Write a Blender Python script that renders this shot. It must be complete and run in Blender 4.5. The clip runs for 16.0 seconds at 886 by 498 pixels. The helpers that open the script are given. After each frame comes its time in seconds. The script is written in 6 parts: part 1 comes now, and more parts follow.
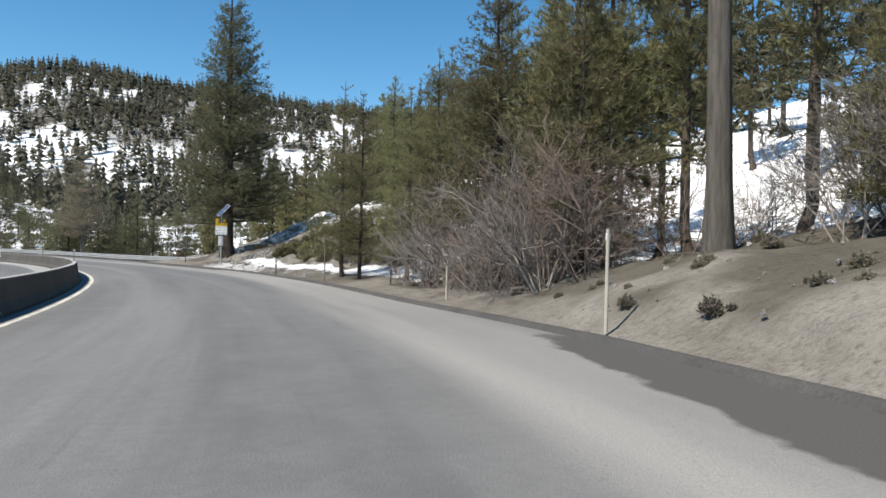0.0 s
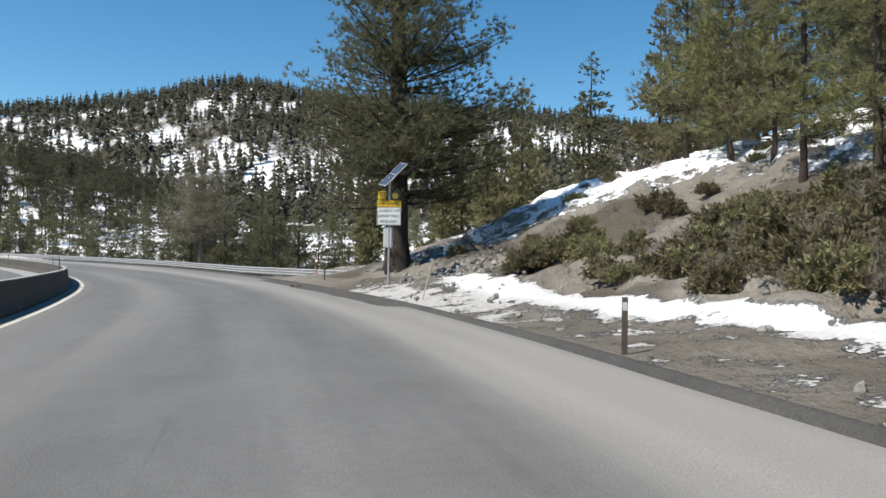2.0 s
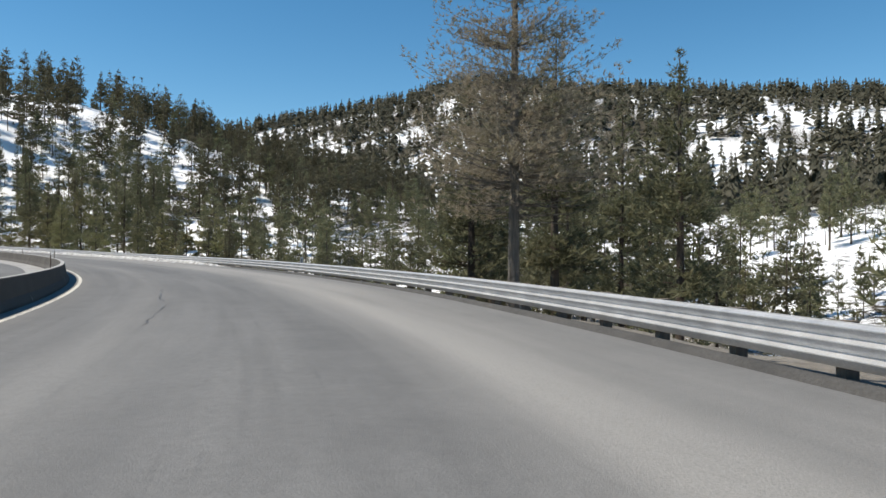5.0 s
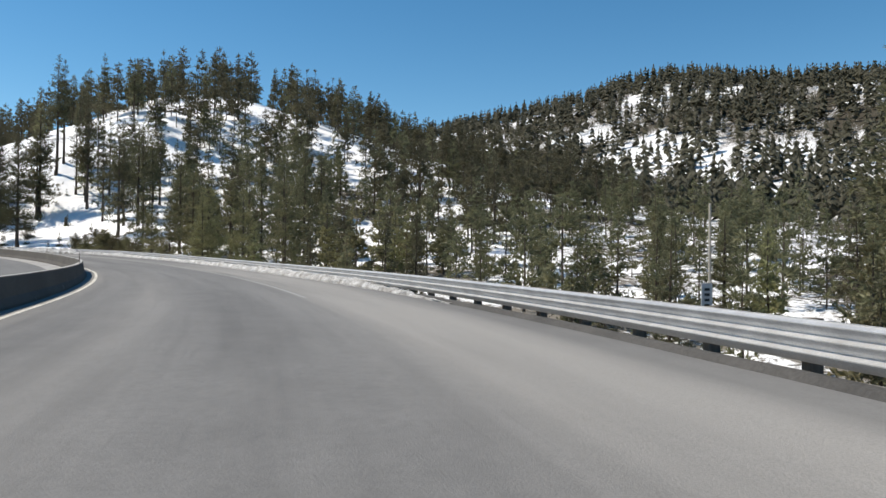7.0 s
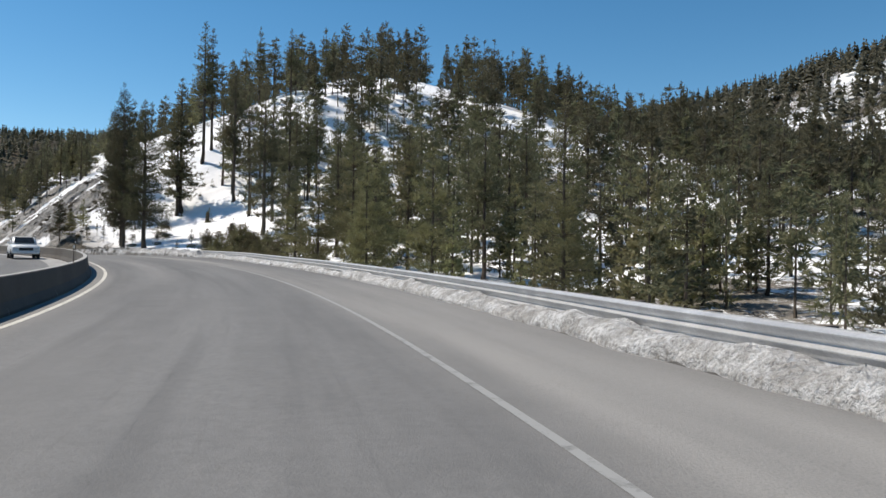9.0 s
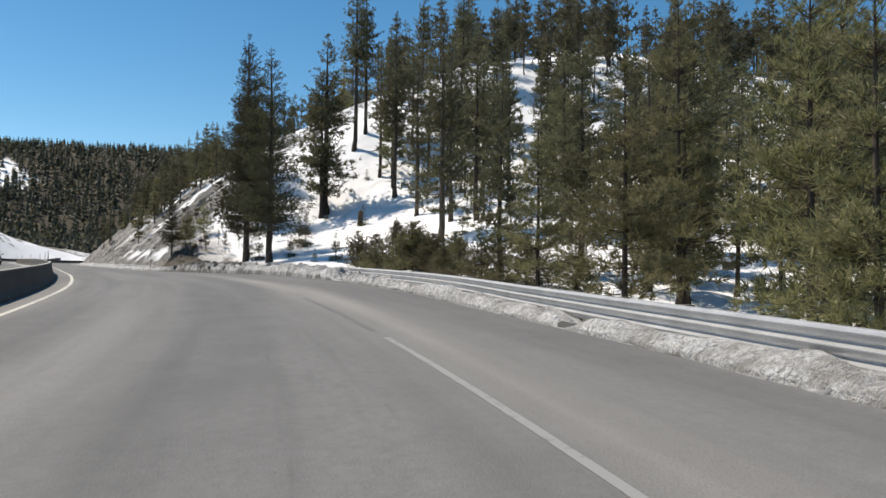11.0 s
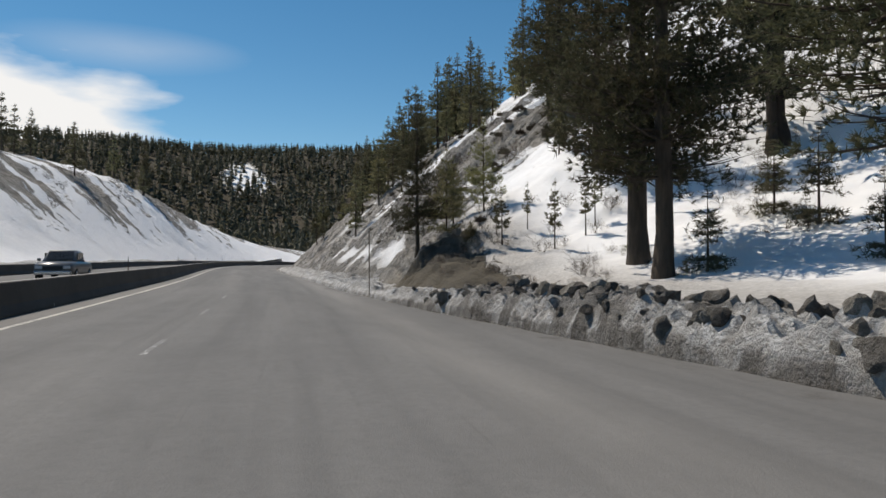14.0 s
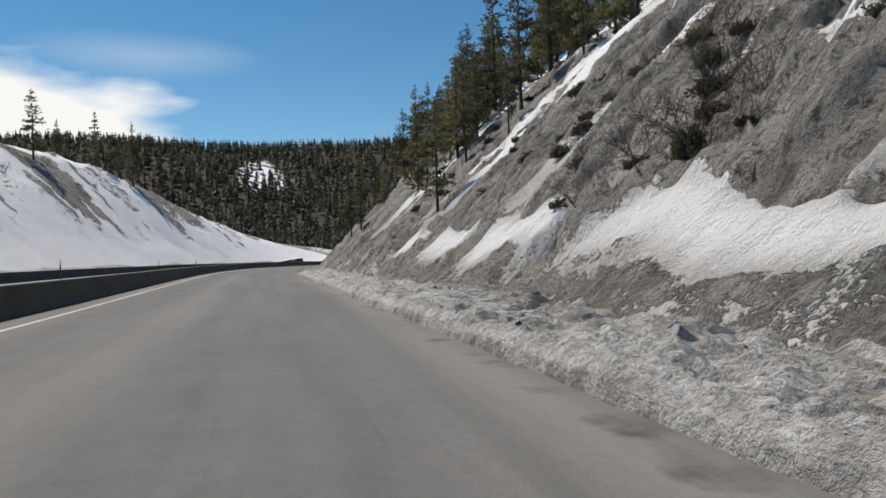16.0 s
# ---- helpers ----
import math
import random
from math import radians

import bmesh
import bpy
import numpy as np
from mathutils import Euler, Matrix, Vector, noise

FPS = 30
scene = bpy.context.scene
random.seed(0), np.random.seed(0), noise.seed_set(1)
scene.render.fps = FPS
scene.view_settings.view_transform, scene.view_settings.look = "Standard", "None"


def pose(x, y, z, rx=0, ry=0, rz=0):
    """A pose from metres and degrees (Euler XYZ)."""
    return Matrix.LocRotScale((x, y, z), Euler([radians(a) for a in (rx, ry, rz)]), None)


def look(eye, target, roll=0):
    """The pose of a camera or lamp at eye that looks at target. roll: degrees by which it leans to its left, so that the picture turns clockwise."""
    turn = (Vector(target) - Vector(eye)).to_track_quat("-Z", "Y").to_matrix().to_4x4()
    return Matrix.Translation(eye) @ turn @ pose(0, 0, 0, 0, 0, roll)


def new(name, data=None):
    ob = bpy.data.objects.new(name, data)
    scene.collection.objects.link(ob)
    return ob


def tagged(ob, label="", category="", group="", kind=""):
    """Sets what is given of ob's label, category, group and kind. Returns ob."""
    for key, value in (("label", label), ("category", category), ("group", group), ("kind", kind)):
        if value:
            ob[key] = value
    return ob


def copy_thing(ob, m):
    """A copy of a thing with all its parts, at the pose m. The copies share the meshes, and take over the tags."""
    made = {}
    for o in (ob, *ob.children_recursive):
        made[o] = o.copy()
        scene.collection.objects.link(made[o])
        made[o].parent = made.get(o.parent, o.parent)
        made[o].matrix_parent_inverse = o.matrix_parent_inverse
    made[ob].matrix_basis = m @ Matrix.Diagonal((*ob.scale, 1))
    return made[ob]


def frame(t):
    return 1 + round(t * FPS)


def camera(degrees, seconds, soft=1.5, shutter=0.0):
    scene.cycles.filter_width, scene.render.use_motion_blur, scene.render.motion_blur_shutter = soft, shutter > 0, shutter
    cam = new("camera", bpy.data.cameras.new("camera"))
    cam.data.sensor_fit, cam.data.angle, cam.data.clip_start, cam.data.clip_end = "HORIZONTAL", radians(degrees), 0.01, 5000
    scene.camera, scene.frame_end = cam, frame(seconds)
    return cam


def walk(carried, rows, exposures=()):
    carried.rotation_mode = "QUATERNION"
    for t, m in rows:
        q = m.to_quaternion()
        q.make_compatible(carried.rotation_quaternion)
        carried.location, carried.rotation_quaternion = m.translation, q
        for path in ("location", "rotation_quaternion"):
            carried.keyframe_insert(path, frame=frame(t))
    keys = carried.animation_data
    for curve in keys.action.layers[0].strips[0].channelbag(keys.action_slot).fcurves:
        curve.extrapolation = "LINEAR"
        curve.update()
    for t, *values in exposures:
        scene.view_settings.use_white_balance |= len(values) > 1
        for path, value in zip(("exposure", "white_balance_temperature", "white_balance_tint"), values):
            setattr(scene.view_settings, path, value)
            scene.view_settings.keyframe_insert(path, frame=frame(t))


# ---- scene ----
cam = camera(62.0, 16.0, soft=1.5, shutter=0.0)
# seconds, x, y, z, yaw, pitch, roll
PATH = [
    (0.0, 0.00, 0.00, 1.400, -11.60, 0.11, -1.25),
    (0.5, -0.21, 8.07, 1.346, -8.74, 0.24, -1.13),
    (1.0, -0.85, 16.19, 1.278, -5.58, 0.07, -0.88),
    (1.5, -1.91, 24.40, 1.202, -2.87, 0.21, -0.68),
    (2.0, -3.43, 32.70, 1.159, -0.02, 0.46, -0.80),
    (2.5, -5.28, 40.83, 1.120, 2.76, 0.47, -0.45),
    (3.0, -7.65, 48.84, 1.087, 5.95, 0.50, -0.14),
    (3.5, -10.40, 56.79, 1.021, 9.06, 0.30, -0.12),
    (4.0, -13.61, 64.65, 0.934, 12.14, 0.28, -0.05),
    (4.5, -17.27, 72.40, 0.877, 15.23, 0.34, -0.16),
    (5.0, -21.39, 80.02, 0.856, 18.36, 0.40, -0.37),
    (5.5, -25.98, 87.49, 0.854, 21.55, 0.47, -0.73),
    (6.0, -31.04, 94.79, 0.867, 24.82, 0.54, -0.61),
    (6.5, -36.56, 101.86, 0.897, 28.03, 0.64, -0.59),
    (7.0, -42.53, 108.66, 0.953, 31.35, 0.91, -0.63),
    (7.5, -48.94, 115.17, 1.027, 34.63, 0.84, -0.62),
    (8.0, -55.78, 121.38, 1.104, 37.95, 0.84, -0.65),
    (8.5, -63.04, 127.26, 1.184, 40.89, 0.87, -0.80),
    (9.0, -70.61, 132.77, 1.272, 43.57, 0.94, -0.82),
    (9.5, -78.36, 137.90, 1.379, 46.26, 1.17, -0.77),
    (10.0, -86.28, 142.61, 1.514, 49.04, 1.34, -0.72),
    (10.5, -94.39, 146.90, 1.676, 51.99, 1.50, -0.68),
    (11.0, -102.68, 150.74, 1.863, 55.17, 1.66, -0.62),
    (11.5, -111.17, 154.08, 2.079, 58.65, 1.94, -0.54),
    (12.0, -119.86, 156.87, 2.298, 62.47, 1.90, -0.48),
    (12.5, -128.62, 159.11, 2.493, 65.84, 1.86, -0.35),
    (13.0, -137.41, 160.86, 2.641, 68.80, 1.43, -0.35),
    (13.5, -146.18, 162.23, 2.734, 70.67, 1.25, -0.39),
    (14.0, -154.91, 163.34, 2.799, 71.75, 1.22, 0.14),
    (14.5, -163.50, 164.28, 2.852, 72.59, 0.98, 0.52),
    (15.0, -172.10, 165.04, 2.892, 73.02, 0.69, 1.09),
    (15.5, -180.54, 165.87, 2.933, 72.73, 0.73, 1.72),
    (16.0, -188.88, 166.66, 2.976, 73.27, 0.84, 2.03),
]
walk(cam, [(t, pose(x, y, z, 90 + p, r, w)) for t, x, y, z, w, p, r in PATH],
     [(0.0, 0.40, 6830, 9), (3.0, 0.23, 6900, 9), (7.0, 0.16, 7050, 10), (9.0, 0.06, 7000, 11), (11.5, 0.06, 7250, 11),
      (13.5, -0.36, 7200, 11), (15.0, -0.33, 7250, 11), (15.5, -0.16, 7250, 11), (16.0, -0.28, 7250, 11)])

# ---- world and sun ----
SUN_TO = Vector((-0.86, -0.50, 1.42)).normalized()   # towards the sun
SUN_EL = math.asin(SUN_TO.z)
world = bpy.data.worlds.new("sky")
scene.world = world
world.use_nodes = True
wn, wl = world.node_tree.nodes, world.node_tree.links
sky = wn.new("ShaderNodeTexSky")
sky.sky_type, sky.sun_disc = "NISHITA", False
sky.sun_elevation, sky.sun_rotation = SUN_EL, math.atan2(SUN_TO.x, SUN_TO.y)
sky.altitude, sky.air_density, sky.dust_density, sky.ozone_density = 1900, 1.0, 0.0, 1.2
bg = wn["Background"]
bg.inputs["Strength"].default_value = 0.122
# a bank of white cloud low in the west
wc = wn.new("ShaderNodeTexCoord")
wmap = wn.new("ShaderNodeMapping")
wmap.inputs["Scale"].default_value = (3.0, 3.0, 11.0)
wnoise = wn.new("ShaderNodeTexNoise")
wnoise.inputs["Scale"].default_value, wnoise.inputs["Detail"].default_value = 1.6, 7
wdot = wn.new("ShaderNodeVectorMath")
wdot.operation = "DISTANCE"
wflat = wn.new("ShaderNodeVectorMath")
wflat.operation = "MULTIPLY"
wflat.inputs[1].default_value = (1.0, 1.0, 2.6)
wdot.inputs[1].default_value = (-0.950, -0.27, 0.160 * 2.6)
wdist = wn.new("ShaderNodeMapRange")
wdist.inputs["From Min"].default_value, wdist.inputs["From Max"].default_value = 0.08, 0.40
wdist.inputs["To Min"].default_value, wdist.inputs["To Max"].default_value = 0.30, -0.34
wadd = wn.new("ShaderNodeMath")
wramp = wn.new("ShaderNodeMapRange")
wramp.inputs["From Min"].default_value, wramp.inputs["From Max"].default_value = 0.46, 0.72
wmix = wn.new("ShaderNodeMix")
wmix.data_type = "RGBA"
wmix.inputs["B"].default_value = (9.0, 9.5, 10.2, 1)
wl.new(wc.outputs["Generated"], wmap.inputs["Vector"])
wl.new(wmap.outputs["Vector"], wnoise.inputs["Vector"])
wl.new(wc.outputs["Generated"], wflat.inputs[0])
wl.new(wflat.outputs["Vector"], wdot.inputs[0])
wl.new(wdot.outputs["Value"], wdist.inputs["Value"])
wl.new(wdist.outputs["Result"], wadd.inputs[0])
wl.new(wnoise.outputs["Fac"], wadd.inputs[1])
wl.new(wadd.outputs["Value"], wramp.inputs["Value"])
wflat2 = wn.new("ShaderNodeVectorMath")
wflat2.operation = "MULTIPLY"
wflat2.inputs[1].default_value = (1.0, 1.0, 5.0)
wdot2 = wn.new("ShaderNodeVectorMath")
wdot2.operation = "DISTANCE"
wdot2.inputs[1].default_value = (-0.958, -0.085, 0.262 * 5.0)
wveil = wn.new("ShaderNodeMapRange")
wveil.inputs["From Min"].default_value, wveil.inputs["From Max"].default_value = 0.15, 0.02
wveil.inputs["To Min"].default_value, wveil.inputs["To Max"].default_value = 0.0, 0.38
wthin = wn.new("ShaderNodeMath")
wthin.operation = "MULTIPLY"
wmost = wn.new("ShaderNodeMath")
wmost.operation = "MAXIMUM"
wl.new(wc.outputs["Generated"], wflat2.inputs[0])
wl.new(wflat2.outputs["Vector"], wdot2.inputs[0])
wl.new(wdot2.outputs["Value"], wveil.inputs["Value"])
wl.new(wveil.outputs["Result"], wthin.inputs[0])
wl.new(wnoise.outputs["Fac"], wthin.inputs[1])
wl.new(wthin.outputs["Value"], wmost.inputs[0])
wl.new(wramp.outputs["Result"], wmost.inputs[1])
wl.new(wmost.outputs["Value"], wmix.inputs["Factor"])
wsat = wn.new("ShaderNodeHueSaturation")
wsat.inputs["Saturation"].default_value, wsat.inputs["Hue"].default_value, wsat.inputs["Value"].default_value = 1.32, 0.492, 1.06
wl.new(sky.outputs["Color"], wsat.inputs["Color"])
wl.new(wsat.outputs["Color"], wmix.inputs["A"])
wl.new(wmix.outputs["Result"], bg.inputs["Color"])

lamp = bpy.data.lights.new("sun", "SUN")
lamp.energy, lamp.angle, lamp.color = 5.0, radians(0.53), (1.0, 0.955, 0.89)
sun = new("sun", lamp)
sun.matrix_world = look((0, 0, 200), Vector((0, 0, 200)) - SUN_TO)


# ---- materials ----
def blank(name, rough=0.8, metal=0.0, spec=0.3):
    m = bpy.data.materials.new(name)
    m.use_nodes = True
    b = m.node_tree.nodes["Principled BSDF"]
    b.inputs["Roughness"].default_value, b.inputs["Metallic"].default_value = rough, metal
    b.inputs["Specular IOR Level"].default_value = spec
    return m, m.node_tree.nodes, m.node_tree.links, b


def noise_node(m, scale, detail=4, rough=0.6, coord="pos", stretch=None):
    nd, lk = m.node_tree.nodes, m.node_tree.links
    if coord == "pos":
        src = nd.new("ShaderNodeNewGeometry").outputs["Position"]
    elif coord == "uv":
        src = nd.new("ShaderNodeUVMap").outputs["UV"]
    else:
        src = nd.new("ShaderNodeTexCoord").outputs["Object"]
    n = nd.new("ShaderNodeTexNoise")
    n.inputs["Scale"].default_value, n.inputs["Detail"].default_value, n.inputs["Roughness"].default_value = scale, detail, rough
    if stretch:
        mp = nd.new("ShaderNodeMapping")
        mp.inputs["Scale"].default_value = stretch
        lk.new(src, mp.inputs["Vector"])
        src = mp.outputs["Vector"]
    lk.new(src, n.inputs["Vector"])
    return n.outputs["Fac"]


def ramp(m, value, lo, hi, to_lo=0.0, to_hi=1.0):
    r = m.node_tree.nodes.new("ShaderNodeMapRange")
    r.inputs["From Min"].default_value, r.inputs["From Max"].default_value = lo, hi
    r.inputs["To Min"].default_value, r.inputs["To Max"].default_value = to_lo, to_hi
    m.node_tree.links.new(value, r.inputs["Value"])
    return r.outputs["Result"]


def mix(m, fac, a, b):
    x = m.node_tree.nodes.new("ShaderNodeMix")
    x.data_type = "RGBA"
    for sock, v in (("Factor", fac), ("A", a), ("B", b)):
        if isinstance(v, (tuple, list)):
            x.inputs[sock].default_value = (*v, 1)
        elif isinstance(v, float):
            x.inputs[sock].default_value = v
        else:
            m.node_tree.links.new(v, x.inputs[sock])
    return x.outputs["Result"]


def calc(m, op, a, b):
    x = m.node_tree.nodes.new("ShaderNodeMath")
    x.operation = op
    for i, v in enumerate((a, b)):
        if isinstance(v, (int, float)):
            x.inputs[i].default_value = v
        else:
            m.node_tree.links.new(v, x.inputs[i])
    return x.outputs["Value"]


def bumped(m, height, dist, strength=1.0):
    bp = m.node_tree.nodes.new("ShaderNodeBump")
    bp.inputs["Distance"].default_value, bp.inputs["Strength"].default_value = dist, strength
    m.node_tree.links.new(height, bp.inputs["Height"])
    m.node_tree.links.new(bp.outputs["Normal"], m.node_tree.nodes["Principled BSDF"].inputs["Normal"])


def attr(m, name):
    a = m.node_tree.nodes.new("ShaderNodeAttribute")
    a.attribute_name = name
    return a.outputs["Fac"]


def two_tone(name, c1, c2, scale, rough=0.8, bump=0.0, metal=0.0, fine=None, coord="obj", spec=0.3, stretch=None, per_object=0.0):
    """A surface of two colours in a coarse noise, with a fine grain on top."""
    m, nd, lk, b = blank(name, rough, metal, spec)
    coarse = noise_node(m, scale, 5, 0.6, coord, stretch)
    grain = noise_node(m, fine or scale * 9, 3, 0.7, coord, stretch)
    col = mix(m, ramp(m, coarse, 0.3, 0.7), c1, c2)
    col = mix(m, ramp(m, grain, 0.35, 0.75, 0.0, 0.55), col, tuple(0.55 * v for v in c1))
    if per_object:
        info = nd.new("ShaderNodeObjectInfo")
        hsv = nd.new("ShaderNodeHueSaturation")
        lk.new(ramp(m, info.outputs["Random"], 0, 1, 1 - per_object, 1 + per_object), hsv.inputs["Value"])
        lk.new(ramp(m, info.outputs["Random"], 0, 1, 0.49, 0.515), hsv.inputs["Hue"])
        lk.new(col, hsv.inputs["Color"])
        col = hsv.outputs["Color"]
    lk.new(col, b.inputs["Base Color"])
    if bump:
        bumped(m, grain, bump)
    return m


def foliage(name, c1, c2, c3):
    """Needles: colours vary from tuft to tuft and from tree to tree; some light passes through."""
    m, nd, lk, b = blank(name, 0.6, 0, 0.25)
    geo = nd.new("ShaderNodeNewGeometry")
    info = nd.new("ShaderNodeObjectInfo")
    col = mix(m, geo.outputs["Random Per Island"], c1, c2)
    clump = noise_node(m, 0.9, 3, 0.6, "obj")
    col = mix(m, ramp(m, clump, 0.5, 0.72), col, c3)
    hsv = nd.new("ShaderNodeHueSaturation")
    lk.new(ramp(m, info.outputs["Random"], 0, 1, 0.72, 1.3), hsv.inputs["Value"])
    lk.new(ramp(m, info.outputs["Random"], 0, 1, 0.475, 0.512), hsv.inputs["Hue"])
    lk.new(col, hsv.inputs["Color"])
    lk.new(hsv.outputs["Color"], b.inputs["Base Color"])
    tr = nd.new("ShaderNodeBsdfTranslucent")
    lk.new(hsv.outputs["Color"], tr.inputs["Color"])
    ms = nd.new("ShaderNodeMixShader")
    ms.inputs["Fac"].default_value = 0.40
    lk.new(b.outputs["BSDF"], ms.inputs[1])
    lk.new(tr.outputs["BSDF"], ms.inputs[2])
    lk.new(ms.outputs["Shader"], nd["Material Output"].inputs["Surface"])
    return m


def ground_material():
    m, nd, lk, b = blank("ground_cover", 0.9, 0, 0.15)
    big = noise_node(m, 0.16, 6, 0.62)
    mid = noise_node(m, 1.1, 6, 0.68)
    fine = noise_node(m, 9.0, 4, 0.7)
    soil = mix(m, ramp(m, mid, 0.35, 0.65), (0.205, 0.184, 0.155), (0.125, 0.110, 0.090))
    soil = mix(m, ramp(m, big, 0.42, 0.62), soil, (0.235, 0.214, 0.184))
    soil = mix(m, ramp(m, fine, 0.5, 0.72, 0, 0.8), soil, (0.10, 0.085, 0.065))
    streak = noise_node(m, 0.8, 8, 0.7, "pos", (1.7, 0.25, 0.25))
    flake = noise_node(m, 2.6, 7, 0.72, "pos", (1.0, 1.0, 0.45))
    stone = mix(m, ramp(m, streak, 0.42, 0.54), (0.26, 0.247, 0.229), (0.45, 0.432, 0.405))
    # crevice shade put into the stone colour where the flake noise dips
    stone = mix(m, ramp(m, flake, 0.46, 0.36), stone, (0.11, 0.104, 0.095))
    stone = mix(m, ramp(m, fine, 0.48, 0.72, 0, 0.6), stone, (0.10, 0.095, 0.088))
    base = mix(m, attr(m, "rock"), soil, stone)
    litter = mix(m, ramp(m, fine, 0.4, 0.65), (0.035, 0.030, 0.021), (0.085, 0.072, 0.050))
    base = mix(m, attr(m, "litter"), base, litter)
    cover = calc(m, "ADD", attr(m, "snow"), calc(m, "MULTIPLY", calc(m, "SUBTRACT", mid, 0.5), 1.1))
    cover = calc(m, "ADD", cover, calc(m, "MULTIPLY", calc(m, "SUBTRACT", fine, 0.5), 0.45))
    cover = ramp(m, cover, 0.47, 0.55)
    white = mix(m, ramp(m, mid, 0.3, 0.75), (0.92, 0.93, 0.945), (0.82, 0.83, 0.85))
    grime = mix(m, ramp(m, fine, 0.35, 0.65), (0.22, 0.205, 0.185), (0.44, 0.42, 0.395))
    white = mix(m, attr(m, "grime"), white, grime)
    lk.new(mix(m, cover, base, white), b.inputs["Base Color"])
    lk.new(ramp(m, cover, 0, 1, 0.95, 0.6), b.inputs["Roughness"])
    h = calc(m, "ADD", calc(m, "MULTIPLY", mid, 1.0), calc(m, "MULTIPLY", fine, 0.25))
    h = calc(m, "ADD", h, calc(m, "MULTIPLY", calc(m, "MULTIPLY", calc(m, "ADD", streak, flake), attr(m, "rock")), 1.5))
    h = calc(m, "MULTIPLY", h, calc(m, "MULTIPLY", ramp(m, attr(m, "rock"), 0, 1, 0.5, 1.0), ramp(m, cover, 0, 1, 1.0, 0.32)))
    bumped(m, h, 0.4, 1.0)
    return m


def asphalt_material(name, dusty):
    """Grey worn asphalt. UV: across in metres from the line of travel, along in metres."""
    m, nd, lk, b = blank(name, 0.82, 0, 0.3)
    fine = noise_node(m, 46.0, 3, 0.7)
    mid = noise_node(m, 0.9, 5, 0.6)
    long = noise_node(m, 1.0, 4, 0.5, "uv", (0.6, 0.04, 1))
    wear = noise_node(m, 1.0, 4, 0.6, "uv", (1.5, 0.05, 1))
    col = mix(m, ramp(m, mid, 0.3, 0.7), (0.118, 0.117, 0.114), (0.158, 0.156, 0.152))
    col = mix(m, ramp(m, long, 0.38, 0.64, 0, 0.8), col, (0.196, 0.193, 0.187))
    col = mix(m, ramp(m, wear, 0.50, 0.72, 0, 0.55), col, (0.098, 0.097, 0.095))
    mottle = noise_node(m, 7.0, 5, 0.75)
    col = mix(m, ramp(m, mottle, 0.42, 0.66, 0, 0.4), col, (0.105, 0.104, 0.102))
    drip = noise_node(m, 1.0, 5, 0.7, "uv", (5.0, 0.22, 1))
    col = mix(m, ramp(m, drip, 0.60, 0.74, 0, 0.5), col, (0.082, 0.081, 0.08))
    if dusty:
        col = mix(m, calc(m, "MULTIPLY", attr(m, "dust"), ramp(m, long, 0.25, 0.6, 0.35, 1.0)), col, (0.295, 0.282, 0.262))
        col = mix(m, ramp(m, calc(m, "ADD", attr(m, "wet"), calc(m, "MULTIPLY", calc(m, "SUBTRACT", mid, 0.5), 1.1)), 0.40, 0.60), col, (0.080, 0.074, 0.067))
    col = mix(m, ramp(m, fine, 0.45, 0.75, 0, 0.45), col, (0.095, 0.094, 0.092))
    lk.new(col, b.inputs["Base Color"])
    bumped(m, fine, 0.012, 0.6)
    return m


def worn_paint(name, paint, under, hold):
    m, nd, lk, b = blank(name, 0.7, 0, 0.3)
    n1 = noise_node(m, 5.0, 5, 0.7)
    n2 = noise_node(m, 0.25, 3, 0.6)
    keep = ramp(m, calc(m, "ADD", n1, calc(m, "MULTIPLY", n2, 0.6)), hold, hold + 0.16)
    lk.new(mix(m, keep, under, paint), b.inputs["Base Color"])
    return m


def berm_material():
    """Ploughed snow with grit in it."""
    m, nd, lk, b = blank("ploughed_snow", 0.75, 0, 0.2)
    mid = noise_node(m, 1.6, 6, 0.7)
    fine = noise_node(m, 12.0, 5, 0.7)
    col = mix(m, ramp(m, mid, 0.38, 0.60), (0.36, 0.345, 0.325), (0.76, 0.755, 0.745))
    col = mix(m, ramp(m, fine, 0.44, 0.66, 0, 0.85), col, (0.29, 0.27, 0.245))
    dirt = mix(m, ramp(m, mid, 0.4, 0.6), (0.11, 0.098, 0.086), (0.25, 0.235, 0.215))
    f = ramp(m, calc(m, "ADD", attr(m, "soil"), calc(m, "MULTIPLY", calc(m, "SUBTRACT", mid, 0.5), 1.4)), 0.4, 0.62)
    lk.new(mix(m, f, col, dirt), b.inputs["Base Color"])
    bumped(m, calc(m, "ADD", mid, calc(m, "MULTIPLY", fine, 0.6)), 0.22, 1.0)
    return m


GROUND = ground_material()
ASPHALT = asphalt_material("worn_asphalt", True)
ASPHALT_FAR = asphalt_material("opposite_asphalt", False)
BERM = berm_material()
# barrier concrete: sides coloured darker for shade, tops paler for sunlight
CONCRETE = two_tone("weathered_shaded_concrete", (0.105, 0.095, 0.083), (0.066, 0.059, 0.052), 0.5, 0.85, 0.02, fine=14, coord="pos")
CONCRETE_SUNLIT = two_tone("sunlit_concrete", (0.44, 0.43, 0.41), (0.34, 0.33, 0.315), 0.7, 0.85, 0.02, fine=14, coord="pos")
SHOULDER = two_tone("gritty_shoulder", (0.40, 0.39, 0.37), (0.27, 0.262, 0.25), 0.8, 0.9, 0.01, fine=22, coord="pos")
DIKE = two_tone("asphalt_dike", (0.062, 0.060, 0.057), (0.10, 0.095, 0.089), 0.8, 0.9, 0.03, fine=20, coord="pos")
